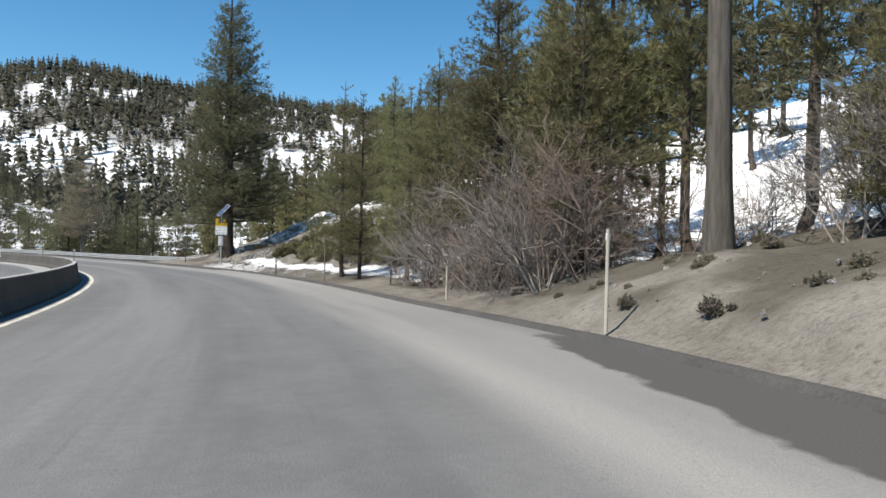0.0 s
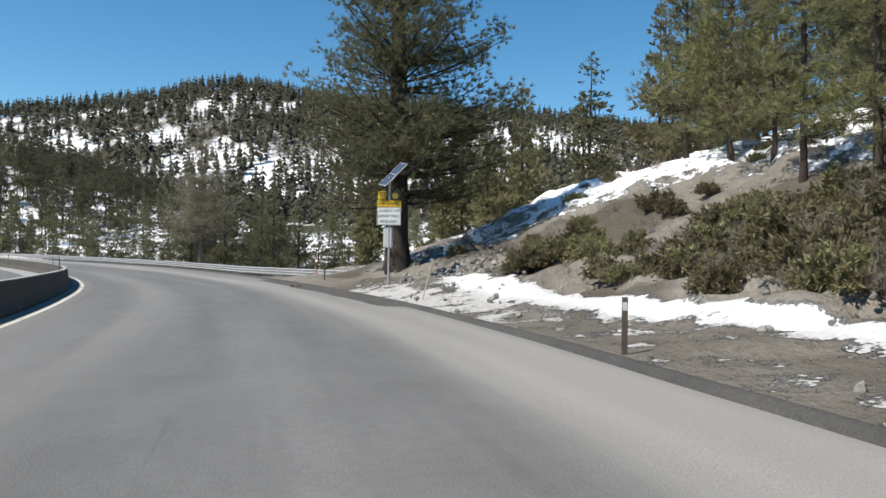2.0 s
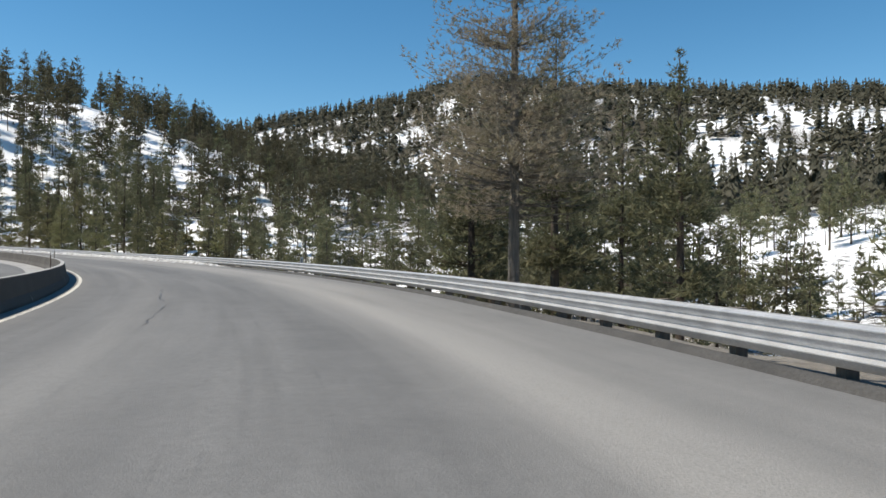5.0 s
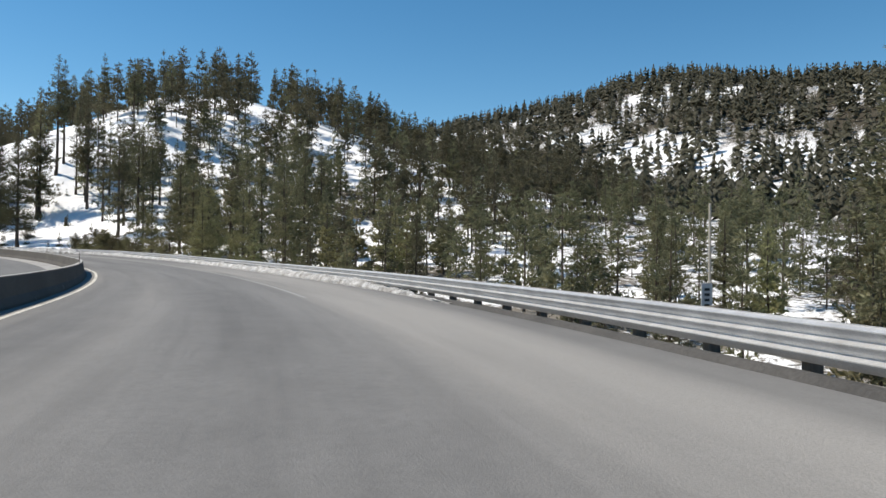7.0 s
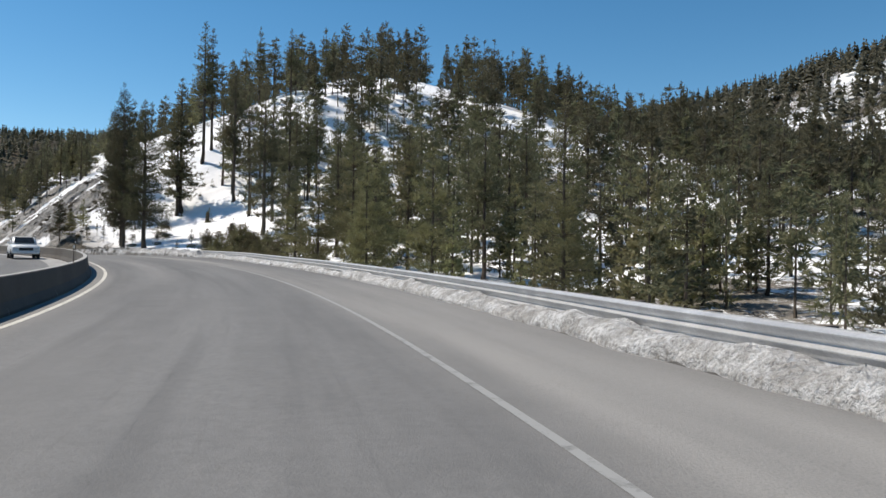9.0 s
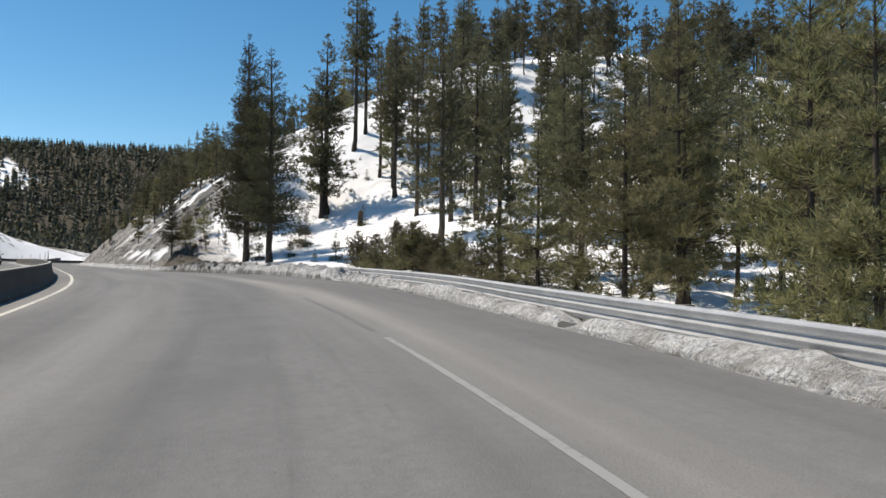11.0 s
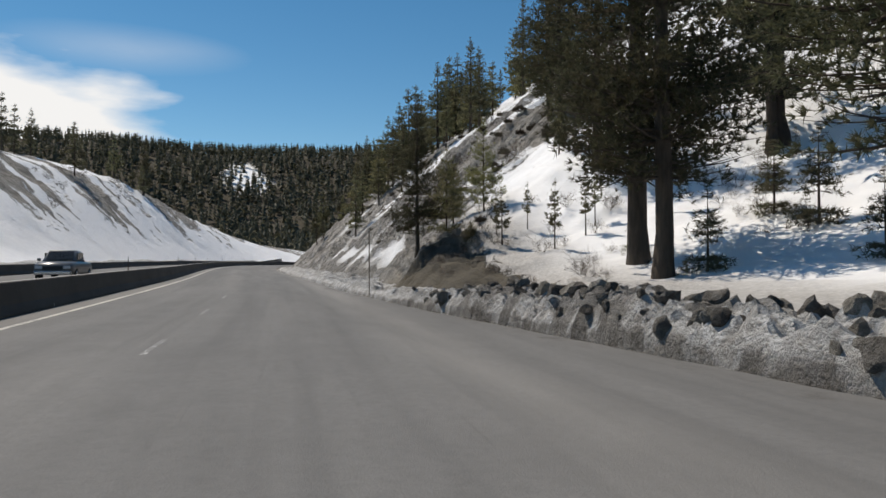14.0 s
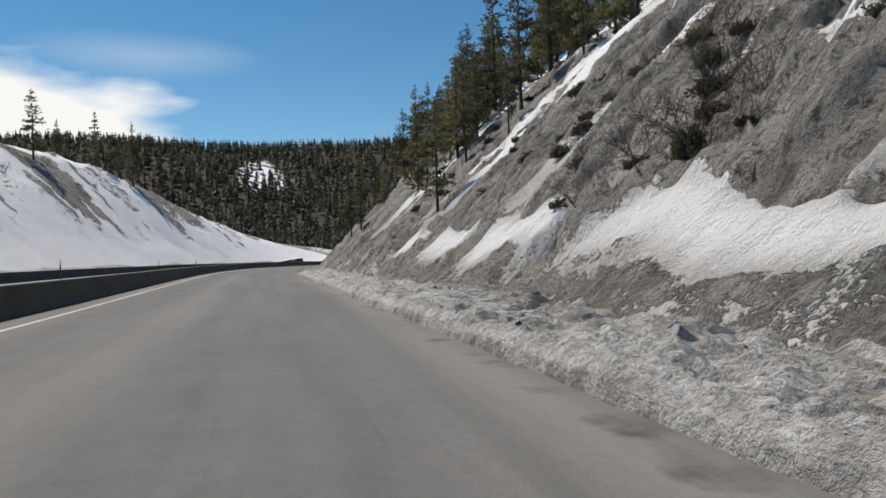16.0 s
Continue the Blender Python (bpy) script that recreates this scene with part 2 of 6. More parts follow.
PAINT_EDGE = worn_paint("worn_pale_paint", (0.55, 0.53, 0.47), (0.24, 0.235, 0.225), 0.62)
PAINT_FOG = worn_paint("worn_white_paint", (0.28, 0.28, 0.27), (0.17, 0.168, 0.162), 0.58)
PAINT_FADED = worn_paint("faded_white_paint", (0.25, 0.247, 0.238), (0.148, 0.146, 0.142), 0.93)
PAINT_DASH = worn_paint("flaking_lane_paint", (0.60, 0.60, 0.58), (0.18, 0.177, 0.171), 0.84)
TAR = two_tone("crack_sealant", (0.07, 0.069, 0.067), (0.10, 0.098, 0.095), 3, 0.6, coord="pos")
STEEL = two_tone("galvanised_steel", (0.62, 0.62, 0.62), (0.44, 0.44, 0.445), 2.2, 0.45, 0.0, 0.4, fine=30, spec=0.5)
POST_WOOD = two_tone("weathered_post_wood", (0.23, 0.19, 0.15), (0.13, 0.11, 0.09), 3, 0.9, 0.01, stretch=(6, 6, 0.6))
POLE_WOOD = two_tone("pale_snow_pole", (0.55, 0.50, 0.42), (0.40, 0.36, 0.30), 3, 0.8, 0.005, stretch=(6, 6, 0.6))
BROWN_STEEL = two_tone("brown_delineator", (0.10, 0.075, 0.06), (0.16, 0.12, 0.095), 5, 0.7)
SIGN_STEEL = two_tone("zinc_tube", (0.50, 0.50, 0.50), (0.42, 0.42, 0.42), 6, 0.45, 0, 0.6)
SIGN_WHITE = two_tone("white_sign_sheeting", (0.78, 0.78, 0.76), (0.72, 0.72, 0.70), 3, 0.45)
SIGN_YELLOW = two_tone("yellow_sign_sheeting", (0.66, 0.41, 0.02), (0.58, 0.36, 0.02), 3, 0.45)
BLACK = two_tone("black_paint", (0.022, 0.022, 0.023), (0.03, 0.03, 0.03), 8, 0.5)
CABINET = two_tone("grey_cabinet_paint", (0.58, 0.58, 0.57), (0.50, 0.50, 0.49), 4, 0.5)
CELL = two_tone("solar_cell_glass", (0.06, 0.085, 0.15), (0.08, 0.105, 0.17), 5, 0.18, 0, 0, spec=0.6)
LENS = two_tone("amber_lens", (0.75, 0.42, 0.03), (0.62, 0.35, 0.02), 9, 0.25, spec=0.6)
ORANGE = two_tone("orange_plastic", (0.42, 0.17, 0.09), (0.33, 0.14, 0.08), 8, 0.6)
BARK = two_tone("pine_bark", (0.115, 0.088, 0.068), (0.050, 0.040, 0.033), 1.3, 0.95, 0.05, fine=9, stretch=(4, 4, 0.8), per_object=0.3)
PALE_BARK = two_tone("pale_grey_bark", (0.25, 0.222, 0.188), (0.105, 0.090, 0.074), 2.2, 0.95, 0.09, fine=11, stretch=(5, 5, 0.5))
TWIG = two_tone("bare_twigs", (0.275, 0.243, 0.218), (0.145, 0.123, 0.107), 1.2, 0.9, per_object=0.25)
TWIG_DARK = two_tone("dark_brush_twigs", (0.13, 0.105, 0.085), (0.08, 0.065, 0.053), 1.2, 0.9, per_object=0.25)
TWIG_RED = two_tone("russet_twigs", (0.255, 0.19, 0.158), (0.15, 0.113, 0.096), 1.2, 0.9, per_object=0.25)
NEEDLE = foliage("pine_needles", (0.145, 0.145, 0.068), (0.235, 0.225, 0.112), (0.260, 0.232, 0.130))
NEEDLE_YOUNG = foliage("young_pine_needles", (0.105, 0.104, 0.052), (0.180, 0.170, 0.088), (0.205, 0.180, 0.105))
NEEDLE_DEEP = foliage("deep_green_needles", (0.052, 0.056, 0.030), (0.100, 0.100, 0.054), (0.118, 0.108, 0.062))
NEEDLE_DARK = foliage("fir_needles", (0.095, 0.097, 0.054), (0.160, 0.156, 0.088), (0.190, 0.172, 0.100))
NEEDLE_DRY = foliage("browning_needles", (0.27, 0.225, 0.15), (0.37, 0.325, 0.24), (0.21, 0.20, 0.11))
LEAF = foliage("manzanita_leaves", (0.165, 0.155, 0.080), (0.250, 0.230, 0.125), (0.250, 0.212, 0.135))
BRUSH = foliage("dark_brush", (0.080, 0.070, 0.054), (0.130, 0.112, 0.085), (0.105, 0.100, 0.062))
SAGE = foliage("dry_sage", (0.21, 0.19, 0.14), (0.29, 0.26, 0.20), (0.17, 0.165, 0.11))
ROCK = two_tone("grey_rubble", (0.40, 0.382, 0.355), (0.25, 0.237, 0.218), 2.5, 0.9, 0.02, per_object=0.3)
CLOD = two_tone("dirty_ice_clod", (0.105, 0.090, 0.074), (0.34, 0.318, 0.288), 2.2, 0.9, 0.10, per_object=0.45)
CAR_WHITE = two_tone("white_car_paint", (0.72, 0.72, 0.71), (0.66, 0.66, 0.65), 1, 0.3, spec=0.6)
CAR_GREY = two_tone("dark_grey_car_paint", (0.10, 0.105, 0.11), (0.13, 0.135, 0.14), 1, 0.3, spec=0.6)
RUBBER = two_tone("tyre_rubber", (0.025, 0.025, 0.026), (0.035, 0.035, 0.035), 8, 0.85)
CHROME = two_tone("dull_chrome", (0.6, 0.6, 0.6), (0.5, 0.5, 0.5), 5, 0.25, 0, 0.9)
DARK_GLASS = two_tone("tinted_glass", (0.03, 0.035, 0.04), (0.04, 0.045, 0.05), 3, 0.08, spec=0.7)
LAMP_GLASS = two_tone("headlamp_glass", (0.62, 0.63, 0.64), (0.5, 0.5, 0.52), 6, 0.15, spec=0.7)


# ---- plan: the line of the road ----
# every 20 m: x, y, height, bank in degrees (left side low is negative); the line runs 1.4 m under the eye
ROAD = [(0.0, -80.0, 1.12, -1.6), (0.0, -60.0, 0.84, -1.6), (0.0, -40.0, 0.55, -1.6), (0.0, -20.0, 0.27, -1.6),
        (0.0, 0.0, 0.0, -1.6), (-1.33, 19.94, -0.16, -1.16), (-5.0, 39.59, -0.27, -0.9), (-11.14, 58.61, -0.40, -0.5),
        (-19.6, 76.71, -0.53, -0.65), (-30.24, 93.63, -0.54, -1.0), (-42.93, 109.06, -0.44, -1.0), (-57.49, 122.76, -0.28, -1.06),
        (-73.52, 134.7, -0.09, -1.18), (-90.68, 144.94, 0.20, -1.07), (-108.89, 153.18, 0.62, -0.94), (-128.02, 158.96, 1.08, -0.73),
        (-147.71, 162.42, 1.35, -0.67), (-167.58, 164.64, 1.47, 0.41), (-187.49, 166.53, 1.57, 1.6)]


def extend_road(rows):
    rows = list(rows)
    x, y, z, b = rows[-1]
    h = math.atan2(-(x - rows[-2][0]), y - rows[-2][1])
    for k in range(26):
        h += (0.025, 0.02, 0.0, -0.02, -0.05)[k] if k < 5 else -0.08   # a touch to the left, then round to the right
        x, y, z = x - 20 * math.sin(h), y + 20 * math.cos(h), z + (0.16 if k < 6 else 0.05)
        rows.append((x, y, z, b))
    return np.array(rows)


def spline(p, per):
    """Catmull-Rom through the rows, per steps a row."""
    p = np.vstack([2 * p[0] - p[1], p, 2 * p[-1] - p[-2]])
    u = np.linspace(0, 1, per, endpoint=False)[:, None]
    out = [0.5 * (2 * b + (c - a) * u + (2 * a - 5 * b + 4 * c - d) * u ** 2 + (3 * b - a - 3 * c + d) * u ** 3)
           for a, b, c, d in zip(p, p[1:], p[2:], p[3:])]
    return np.vstack(out + [p[-2:-1]])


LINE = spline(extend_road(ROAD), 40)
SL = np.concatenate([[0], np.cumsum(np.hypot(*np.diff(LINE[:, :2], axis=0).T))])
SL -= SL[4 * 40]
TAN = np.gradient(LINE[:, :2], axis=0)
TAN /= np.linalg.norm(TAN, axis=1)[:, None]
S0, S1 = float(SL[0]), float(SL[-1])


def road_z(s, l):
    return np.interp(s, SL, LINE[:, 2]) - np.clip(l, -16, 9) * np.tan(np.radians(np.interp(s, SL, LINE[:, 3])))


def at(s, l):
    """World x, y of a place s metres along the road and l metres to the right of its line."""
    s = np.asarray(s, float)
    x, y = np.interp(s, SL, LINE[:, 0]), np.interp(s, SL, LINE[:, 1])
    tx, ty = np.interp(s, SL, TAN[:, 0]), np.interp(s, SL, TAN[:, 1])
    return x + l * ty, y - l * tx


def station(x, y):
    """s and l of world places."""
    x, y = np.ravel(x), np.ravel(y)
    si, li = np.empty(len(x)), np.empty(len(x))
    for a in range(0, len(x), 4000):
        px, py = x[a:a + 4000, None], y[a:a + 4000, None]
        k = np.argmin((px - LINE[None, ::4, 0]) ** 2 + (py - LINE[None, ::4, 1]) ** 2, axis=1) * 4
        k = np.minimum(k, len(LINE) - 1)
        dx, dy = px[:, 0] - LINE[k, 0], py[:, 0] - LINE[k, 1]
        si[a:a + 4000] = SL[k] + dx * TAN[k, 0] + dy * TAN[k, 1]
        li[a:a + 4000] = dx * TAN[k, 1] - dy * TAN[k, 0]
    return si, li


def along(s, *pairs):
    return np.interp(s, [p[0] for p in pairs], [p[1] for p in pairs])


def left_line(s):
    return along(s, (0, -4.5), (40, -4.6), (60, -4.9), (140, -5.1), (172, -4.45), (220, -5.0), (255, -5.4), (400, -5.4))


def barrier_face(s):
    return left_line(s) - along(s, (0, 0.45), (170, 0.5), (240, 0.8), (400, 0.9))


def pave_edge(s):
    return along(s, (-80, 5.2), (10, 5.15), (20, 4.4), (40, 4.25), (67, 4.7), (85, 5.4), (105, 5.7), (130, 5.45), (150, 5.1), (166, 4.75),
                 (190, 5.2), (210, 5.5), (228, 6.5), (247, 6.4), (256, 5.7), (268, 4.3), (287, 3.1), (310, 2.8), (600, 2.8))


# ---- noise on the plan ----
def cell(ix, iy, seed):
    v = np.sin(ix * 127.1 + iy * 311.7 + seed * 74.7) * 43758.5453
    return v - np.floor(v)


def vnoise(x, y, seed=0):
    ix, iy = np.floor(x), np.floor(y)
    fx, fy = x - ix, y - iy
    fx, fy = fx * fx * (3 - 2 * fx), fy * fy * (3 - 2 * fy)
    a, b = cell(ix, iy, seed), cell(ix + 1, iy, seed)
    c, d = cell(ix, iy + 1, seed), cell(ix + 1, iy + 1, seed)
    return (a * (1 - fx) + b * fx) * (1 - fy) + (c * (1 - fx) + d * fx) * fy


def fbm(x, y, scale, octaves=4, seed=0):
    """About -1 to 1; scale: metres of the largest lumps."""
    out, amp, f = 0, 0.5, 1.0 / scale
    for o in range(octaves):
        out = out + amp * (2 * vnoise(x * f, y * f, seed + o) - 1)
        amp, f = amp * 0.5, f * 2.03
    return out


def smooth(a, b, v):
    t = np.clip((v - a) / (b - a), 0, 1)
    return t * t * (3 - 2 * t)


def blocks(u, v, size, seed=0):
    """Broken-rock relief: jittered cells, each at a height and tilt of its own, with a cleft between them. About -0.5 to 0.5."""
    u, v = u / size, v / size
    iu, iv = np.floor(u), np.floor(v)
    best, second, lift = np.full(u.shape, 9.0), np.full(u.shape, 9.0), np.zeros(u.shape)
    for du in (-1, 0, 1):
        for dv in (-1, 0, 1):
            cu, cv = iu + du, iv + dv
            ex, ey = u - cu - cell(cu, cv, seed), v - cv - cell(cu, cv, seed + 1)
            d = np.hypot(ex, ey)
            h = cell(cu, cv, seed + 2) - 0.5 + (cell(cu, cv, seed + 3) - 0.5) * ex + (cell(cu, cv, seed + 4) - 0.5) * ey
            lift = np.where(d < best, h, lift)
            second = np.where(d < best, best, np.minimum(second, d))
            best = np.minimum(best, d)
    return lift - 0.35 * (1 - smooth(0.0, 0.16, second - best))


# ---- plan: the land ----
# height over the road at the pavement's edge and 8, 12, 20, 35, 60 m right of the line
RIGHT = [(-80, 0.1, 0.6, 2.0, 4.0, 8, 14), (0, 0.1, 1.1, 2.5, 4.0, 9, 16), (12, 0.1, 1.25, 2.2, 3.6, 8, 15),
         (21, 0.0, 0.3, 0.8, 2.4, 8, 15), (40, 0.0, 0.35, 1.4, 5.0, 10.5, 16), (52, 0.05, 0.5, 1.7, 5.6, 10.5, 15), (58, 0.16, 0.75, 2.05, 6.0, 10.5, 14),
         (70, 0.12, 0.62, 1.6, 5.4, 8.5, 10), (82, -0.1, 0.1, 0.3, 1.5, 2.5, 3), (94, 0.0, -0.35, -2.0, -4, -5, -6), (110, 0.0, -0.45, -2.5, -5, -7, -7),
         (150, 0.0, -0.45, -2.5, -5, -6, -5), (190, 0.0, -0.4, -2.0, -3.5, -3, -1), (220, 0.0, 0.0, -0.3, -1.0, -0.5, 3),
         (250, 0.2, 0.5, 0.8, 1.8, 6.6, 12.5), (266, 0.3, 0.7, 1.1, 3.2, 9.4, 18), (277, 0.3, 0.9, 1.9, 5.5, 13, 25),
         (288, 0.3, 2.2, 5.4, 12.0, 21, 34), (302, 0.3, 2.7, 6.6, 14.0, 25, 37), (400, 0.3, 2.7, 6.6, 14, 24, 29), (800, 0.3, 2, 4, 9, 14, 18)]
# and 17, 22, 30, 38, 60 m left of it
LEFT = [(-80, -0.2, -0.3, -0.5, -0.5, 0), (285, -0.2, -0.2, 0, 0.5, 2), (312, 0.0, 1.5, 4, 7, 11), (335, 0.1, 4.0, 11, 16, 22), (420, 0.1, 4.2, 12, 18.5, 26),
        (480, 0.1, 2, 5, 8, 14), (800, 0, 0.5, 1, 2, 4)]


def sheet(table, s, l, stops):
    t = np.array(table)
    cols = [np.interp(s, t[:, 0], t[:, k + 1]) for k in range(t.shape[1] - 1)]
    out = cols[-1].copy()
    for k in range(len(cols) - 1, 0, -1):
        a, b = stops[k - 1], stops[k]
        f = np.clip((l - a) / (b - a), 0, 1)
        out = np.where(l < b, cols[k - 1] * (1 - f) + cols[k] * f, out)
    return out


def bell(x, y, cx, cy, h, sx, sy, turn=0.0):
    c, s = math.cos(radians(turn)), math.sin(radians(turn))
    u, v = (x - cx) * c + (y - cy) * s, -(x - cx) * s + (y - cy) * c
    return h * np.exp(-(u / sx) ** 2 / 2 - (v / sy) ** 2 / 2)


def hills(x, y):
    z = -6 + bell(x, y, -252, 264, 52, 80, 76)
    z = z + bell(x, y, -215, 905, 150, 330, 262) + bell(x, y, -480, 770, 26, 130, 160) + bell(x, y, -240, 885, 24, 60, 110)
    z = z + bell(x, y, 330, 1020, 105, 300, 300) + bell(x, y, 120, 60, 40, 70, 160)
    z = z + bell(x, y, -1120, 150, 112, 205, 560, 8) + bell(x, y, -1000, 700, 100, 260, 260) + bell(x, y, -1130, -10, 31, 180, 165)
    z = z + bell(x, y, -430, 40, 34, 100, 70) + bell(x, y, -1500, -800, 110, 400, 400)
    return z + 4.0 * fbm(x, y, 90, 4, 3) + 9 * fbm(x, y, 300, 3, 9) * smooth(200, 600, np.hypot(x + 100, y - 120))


def cut_start(l):
    """Where along the road the rock cut begins, further on the higher up the slope."""
    return 278.5 + 0.75 * np.clip(l - 6, 0, 22)


def nose(s, l):
    """A steep outcrop where the rock cut begins."""
    return smooth(4.8, 6.4, l) * smooth(270.5, 281.5, s) * (1 - smooth(283.5, 289.5, s)) * (1 - smooth(13, 24, l))


def land(x, y, s=None, l=None):
    """Height of the ground."""
    if s is None:
        s, l = station(x, y)
    rz = road_z(s, l)
    right = rz + 1.2 * nose(s, l) + sheet(RIGHT, s, l, [5.2, 8, 12, 20, 35, 60])
    left = rz + sheet(LEFT, s, -l, [17, 22, 30, 38, 60])
    near = np.where(l > 0, right, left)
    near = near + fbm(x, y, 7, 4, 5) * 0.5 * smooth(7, 15, np.abs(l)) * np.where(l > 0, 1, smooth(17, 22, -l))
    w = smooth(46, 105, np.abs(l))
    w = np.maximum(w, smooth(430, 560, s))
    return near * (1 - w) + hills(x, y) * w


def cover(x, y, z, s, l):
    """Snow, rock, litter and grime on the ground, 0 to 1, by place."""
    n1, n2 = fbm(x, y, 14, 4, 21), fbm(x, y, 55, 3, 27)
    snow = np.full(len(x), 0.55) + 0.35 * n1 + 0.25 * n2
    near_r = (l > 0) & (l < 75)
    early = along(s, (0, 0.10), (18, 0.14), (28, 0.30), (62, 0.34), (70, 0.36), (84, 0.40), (130, 0.42), (150, 0.48), (195, 0.52), (214, 0.9), (262, 0.92), (284, 0.9), (289, 0.24), (400, 0.22))
    early = early + (0.9 - early) * (s > 270) * (s < 310) * smooth(9, 12, l) * (1 - smooth(-2, 3, s - cut_start(l)))
    bank = early + 0.45 * n1 + 0.15 * n2 + 0.20 * smooth(14.5, 20, l) * smooth(26, 36, s) * (1 - smooth(78, 90, s)) + 0.40 * smooth(10.5, 13.5, l) * (1 - smooth(24, 32, s)) + 0.17 * smooth(11, 14, l) * smooth(24, 32, s) * (1 - smooth(38, 44, s))
    verge = (1 - smooth(7.6, 8.6, l)) * smooth(28, 40, s) * (1 - smooth(58, 66, s)) + 0.62 * (1 - smooth(6.0, 6.7, l)) * smooth(46, 52, s) * (1 - smooth(62, 68, s))
    strip = np.exp(-((l - 7.9 - 0.5 * np.sin(s * 0.22)) / 0.75) ** 2) * smooth(24, 30, s) * (1 - smooth(56, 61, s))
    fan = smooth(286, 288, s) * (1 - smooth(296, 299, s)) + smooth(300, 301.5, s) * (1 - smooth(306, 308, s)) + 0.9 * smooth(309, 310, s) * (1 - smooth(313, 315, s)) + 0.8 * smooth(317, 318, s) * (1 - smooth(321, 323, s))
    toe = np.exp(-np.abs((l - 7.55 - 0.25 * np.sin(s * 0.9)) / 0.8) ** 3) * fan * (1.0 + 0.3 * n1)
    bare = (1 - smooth(7.5, 10.0, l)) * (1 - smooth(205, 225, s)) * (1 - 0.55 * smooth(27, 33, s) * (1 - smooth(70, 78, s))) + (1 - smooth(7.0, 9.5, l)) * smooth(258, 266, s)
    bank = bank * (1 - 0.85 * bare) + 0.44 * strip + 1.1 * toe + 0.27 * verge + 0.55 * (1 - smooth(6.6, 7.4, l)) * smooth(284, 288, s)
    bank = bank + (0.34 + 0.4 * n1) * smooth(25, 29, s) * (1 - smooth(37, 42, s)) * smooth(6.4, 7.6, l)
    snow = np.where(near_r, bank, snow)
    chute = smooth(0.20, 0.34, fbm(s + 0.15 * l, l * 0.05, 4.0, 3, 41) + 0.16 * n1) * smooth(7.5, 9, l)
    ledge = smooth(16, 24, l + 3 * n1) + smooth(10.6, 11.6, l + n1) * (1 - smooth(294, 299, s)) * (1 - smooth(15, 18, l))
    snow = np.where(near_r & (s > 286), snow + 0.62 * chute - 0.12 + 0.55 * ledge, snow)
    leftcut = (l < -14) & (l > -75) & (s > 280) & (s < 480)
    streaks = smooth(-0.2, 0.14, fbm(s + 0.5 * l, l * 0.22, 8, 5, 44)) * smooth(23, 34, -l) + 0.55 * smooth(0.0, 0.2, fbm(s + 0.6 * l, l * 0.3, 3, 4, 46)) * smooth(19, 25, -l)
    snow = np.where(leftcut, 0.95 - 0.85 * np.minimum(streaks, 1), snow)
    knob = np.hypot(x + 240, y - 250) < 130
    snow = np.where(knob & (l > 60), 0.62 + 0.45 * n1 + 0.2 * n2, snow)
    hill_a = y > 380
    snow = np.where(hill_a, 0.54 + 0.42 * n2 + 0.34 * n1 - 0.12 * smooth(110, 190, z), snow)
    west = x < -560
    snow = np.where(west, 0.04 + 0.25 * n1 + 1.15 * np.exp(-((x + 930) / 40) ** 2 / 2 - ((y - 205) / 20) ** 2 / 2), snow)
    rock = np.where((s > 276) & (l > 0) & (l < 70), smooth(0, 6, s - cut_start(l)) * smooth(4.5, 6.5, l), 0.15)
    rock = np.where(leftcut, 0.9, rock)
    rock = np.maximum(rock, smooth(0.45, 0.8, nose(s, l)) * (1 - smooth(9, 12, l)))
    snow = snow - 0.7 * smooth(0.4, 0.8, nose(s, l)) * (1 - smooth(7.5, 9.5, l)) * (l > 0)
    litter = smooth(-0.02, 0.22, fbm(x, y, 3, 4, 31)) * np.where((l > 6.3) & (s < 80), 0.8, 0.25) * (1 - rock)
    litter = np.where((s > 264) & (s < 280) & (l > 5) & (l < 8.4), 0.75 + 0.4 * n1, litter)
    litter = np.maximum(litter, 0.55 * smooth(28, 34, s) * (1 - smooth(64, 70, s)) * (1 - smooth(7.0, 8.0, l)) * (l > 0) * (0.8 + 0.8 * fbm(x, y, 1.2, 3, 33)))
    litter = np.where((np.abs(l) > 60) | (y > 330), 0.95, litter)
    grime = np.where(l > 0, (1 - smooth(9, 13, l)) * 0.85 * (1 - 0.8 * np.clip(0.6 * strip + toe, 0, 1)), 0.12 * (l < 0))
    grime = np.where(np.abs(l) > 45, 0.0, grime)
    return snow, rock, litter, grime


# ---- mesh helpers ----
def mesh_from(name, verts, faces, mats=(), uv=None, attrs=None, smooth_shade=False, mat_index=None):
    """A mesh from arrays: faces all of three or all of four corners."""
    verts, faces = np.asarray(verts, np.float32), np.asarray(faces, np.int32)
    me = bpy.data.meshes.new(name)
    n, k = faces.shape
    me.vertices.add(len(verts))
    me.vertices.foreach_set("co", verts.ravel())
    me.loops.add(n * k)
    me.loops.foreach_set("vertex_index", faces.ravel())
    me.polygons.add(n)
    me.polygons.foreach_set("loop_start", np.arange(0, n * k, k, dtype=np.int32))
    if mat_index is not None:
        me.polygons.foreach_set("material_index", np.asarray(mat_index, np.int32))
    for mt in mats:
        me.materials.append(mt)
    me.update(calc_edges=True)
    me.polygons.foreach_set("use_smooth", np.full(n, smooth_shade))
    if uv is not None:
        layer = me.uv_layers.new(name="UVMap")
        layer.data.foreach_set("uv", np.asarray(uv, np.float32)[faces.ravel()].ravel())
    for key, val in (attrs or {}).items():
        me.attributes.new(key, "FLOAT", "POINT").data.foreach_set("value", np.asarray(val, np.float32))
    return me


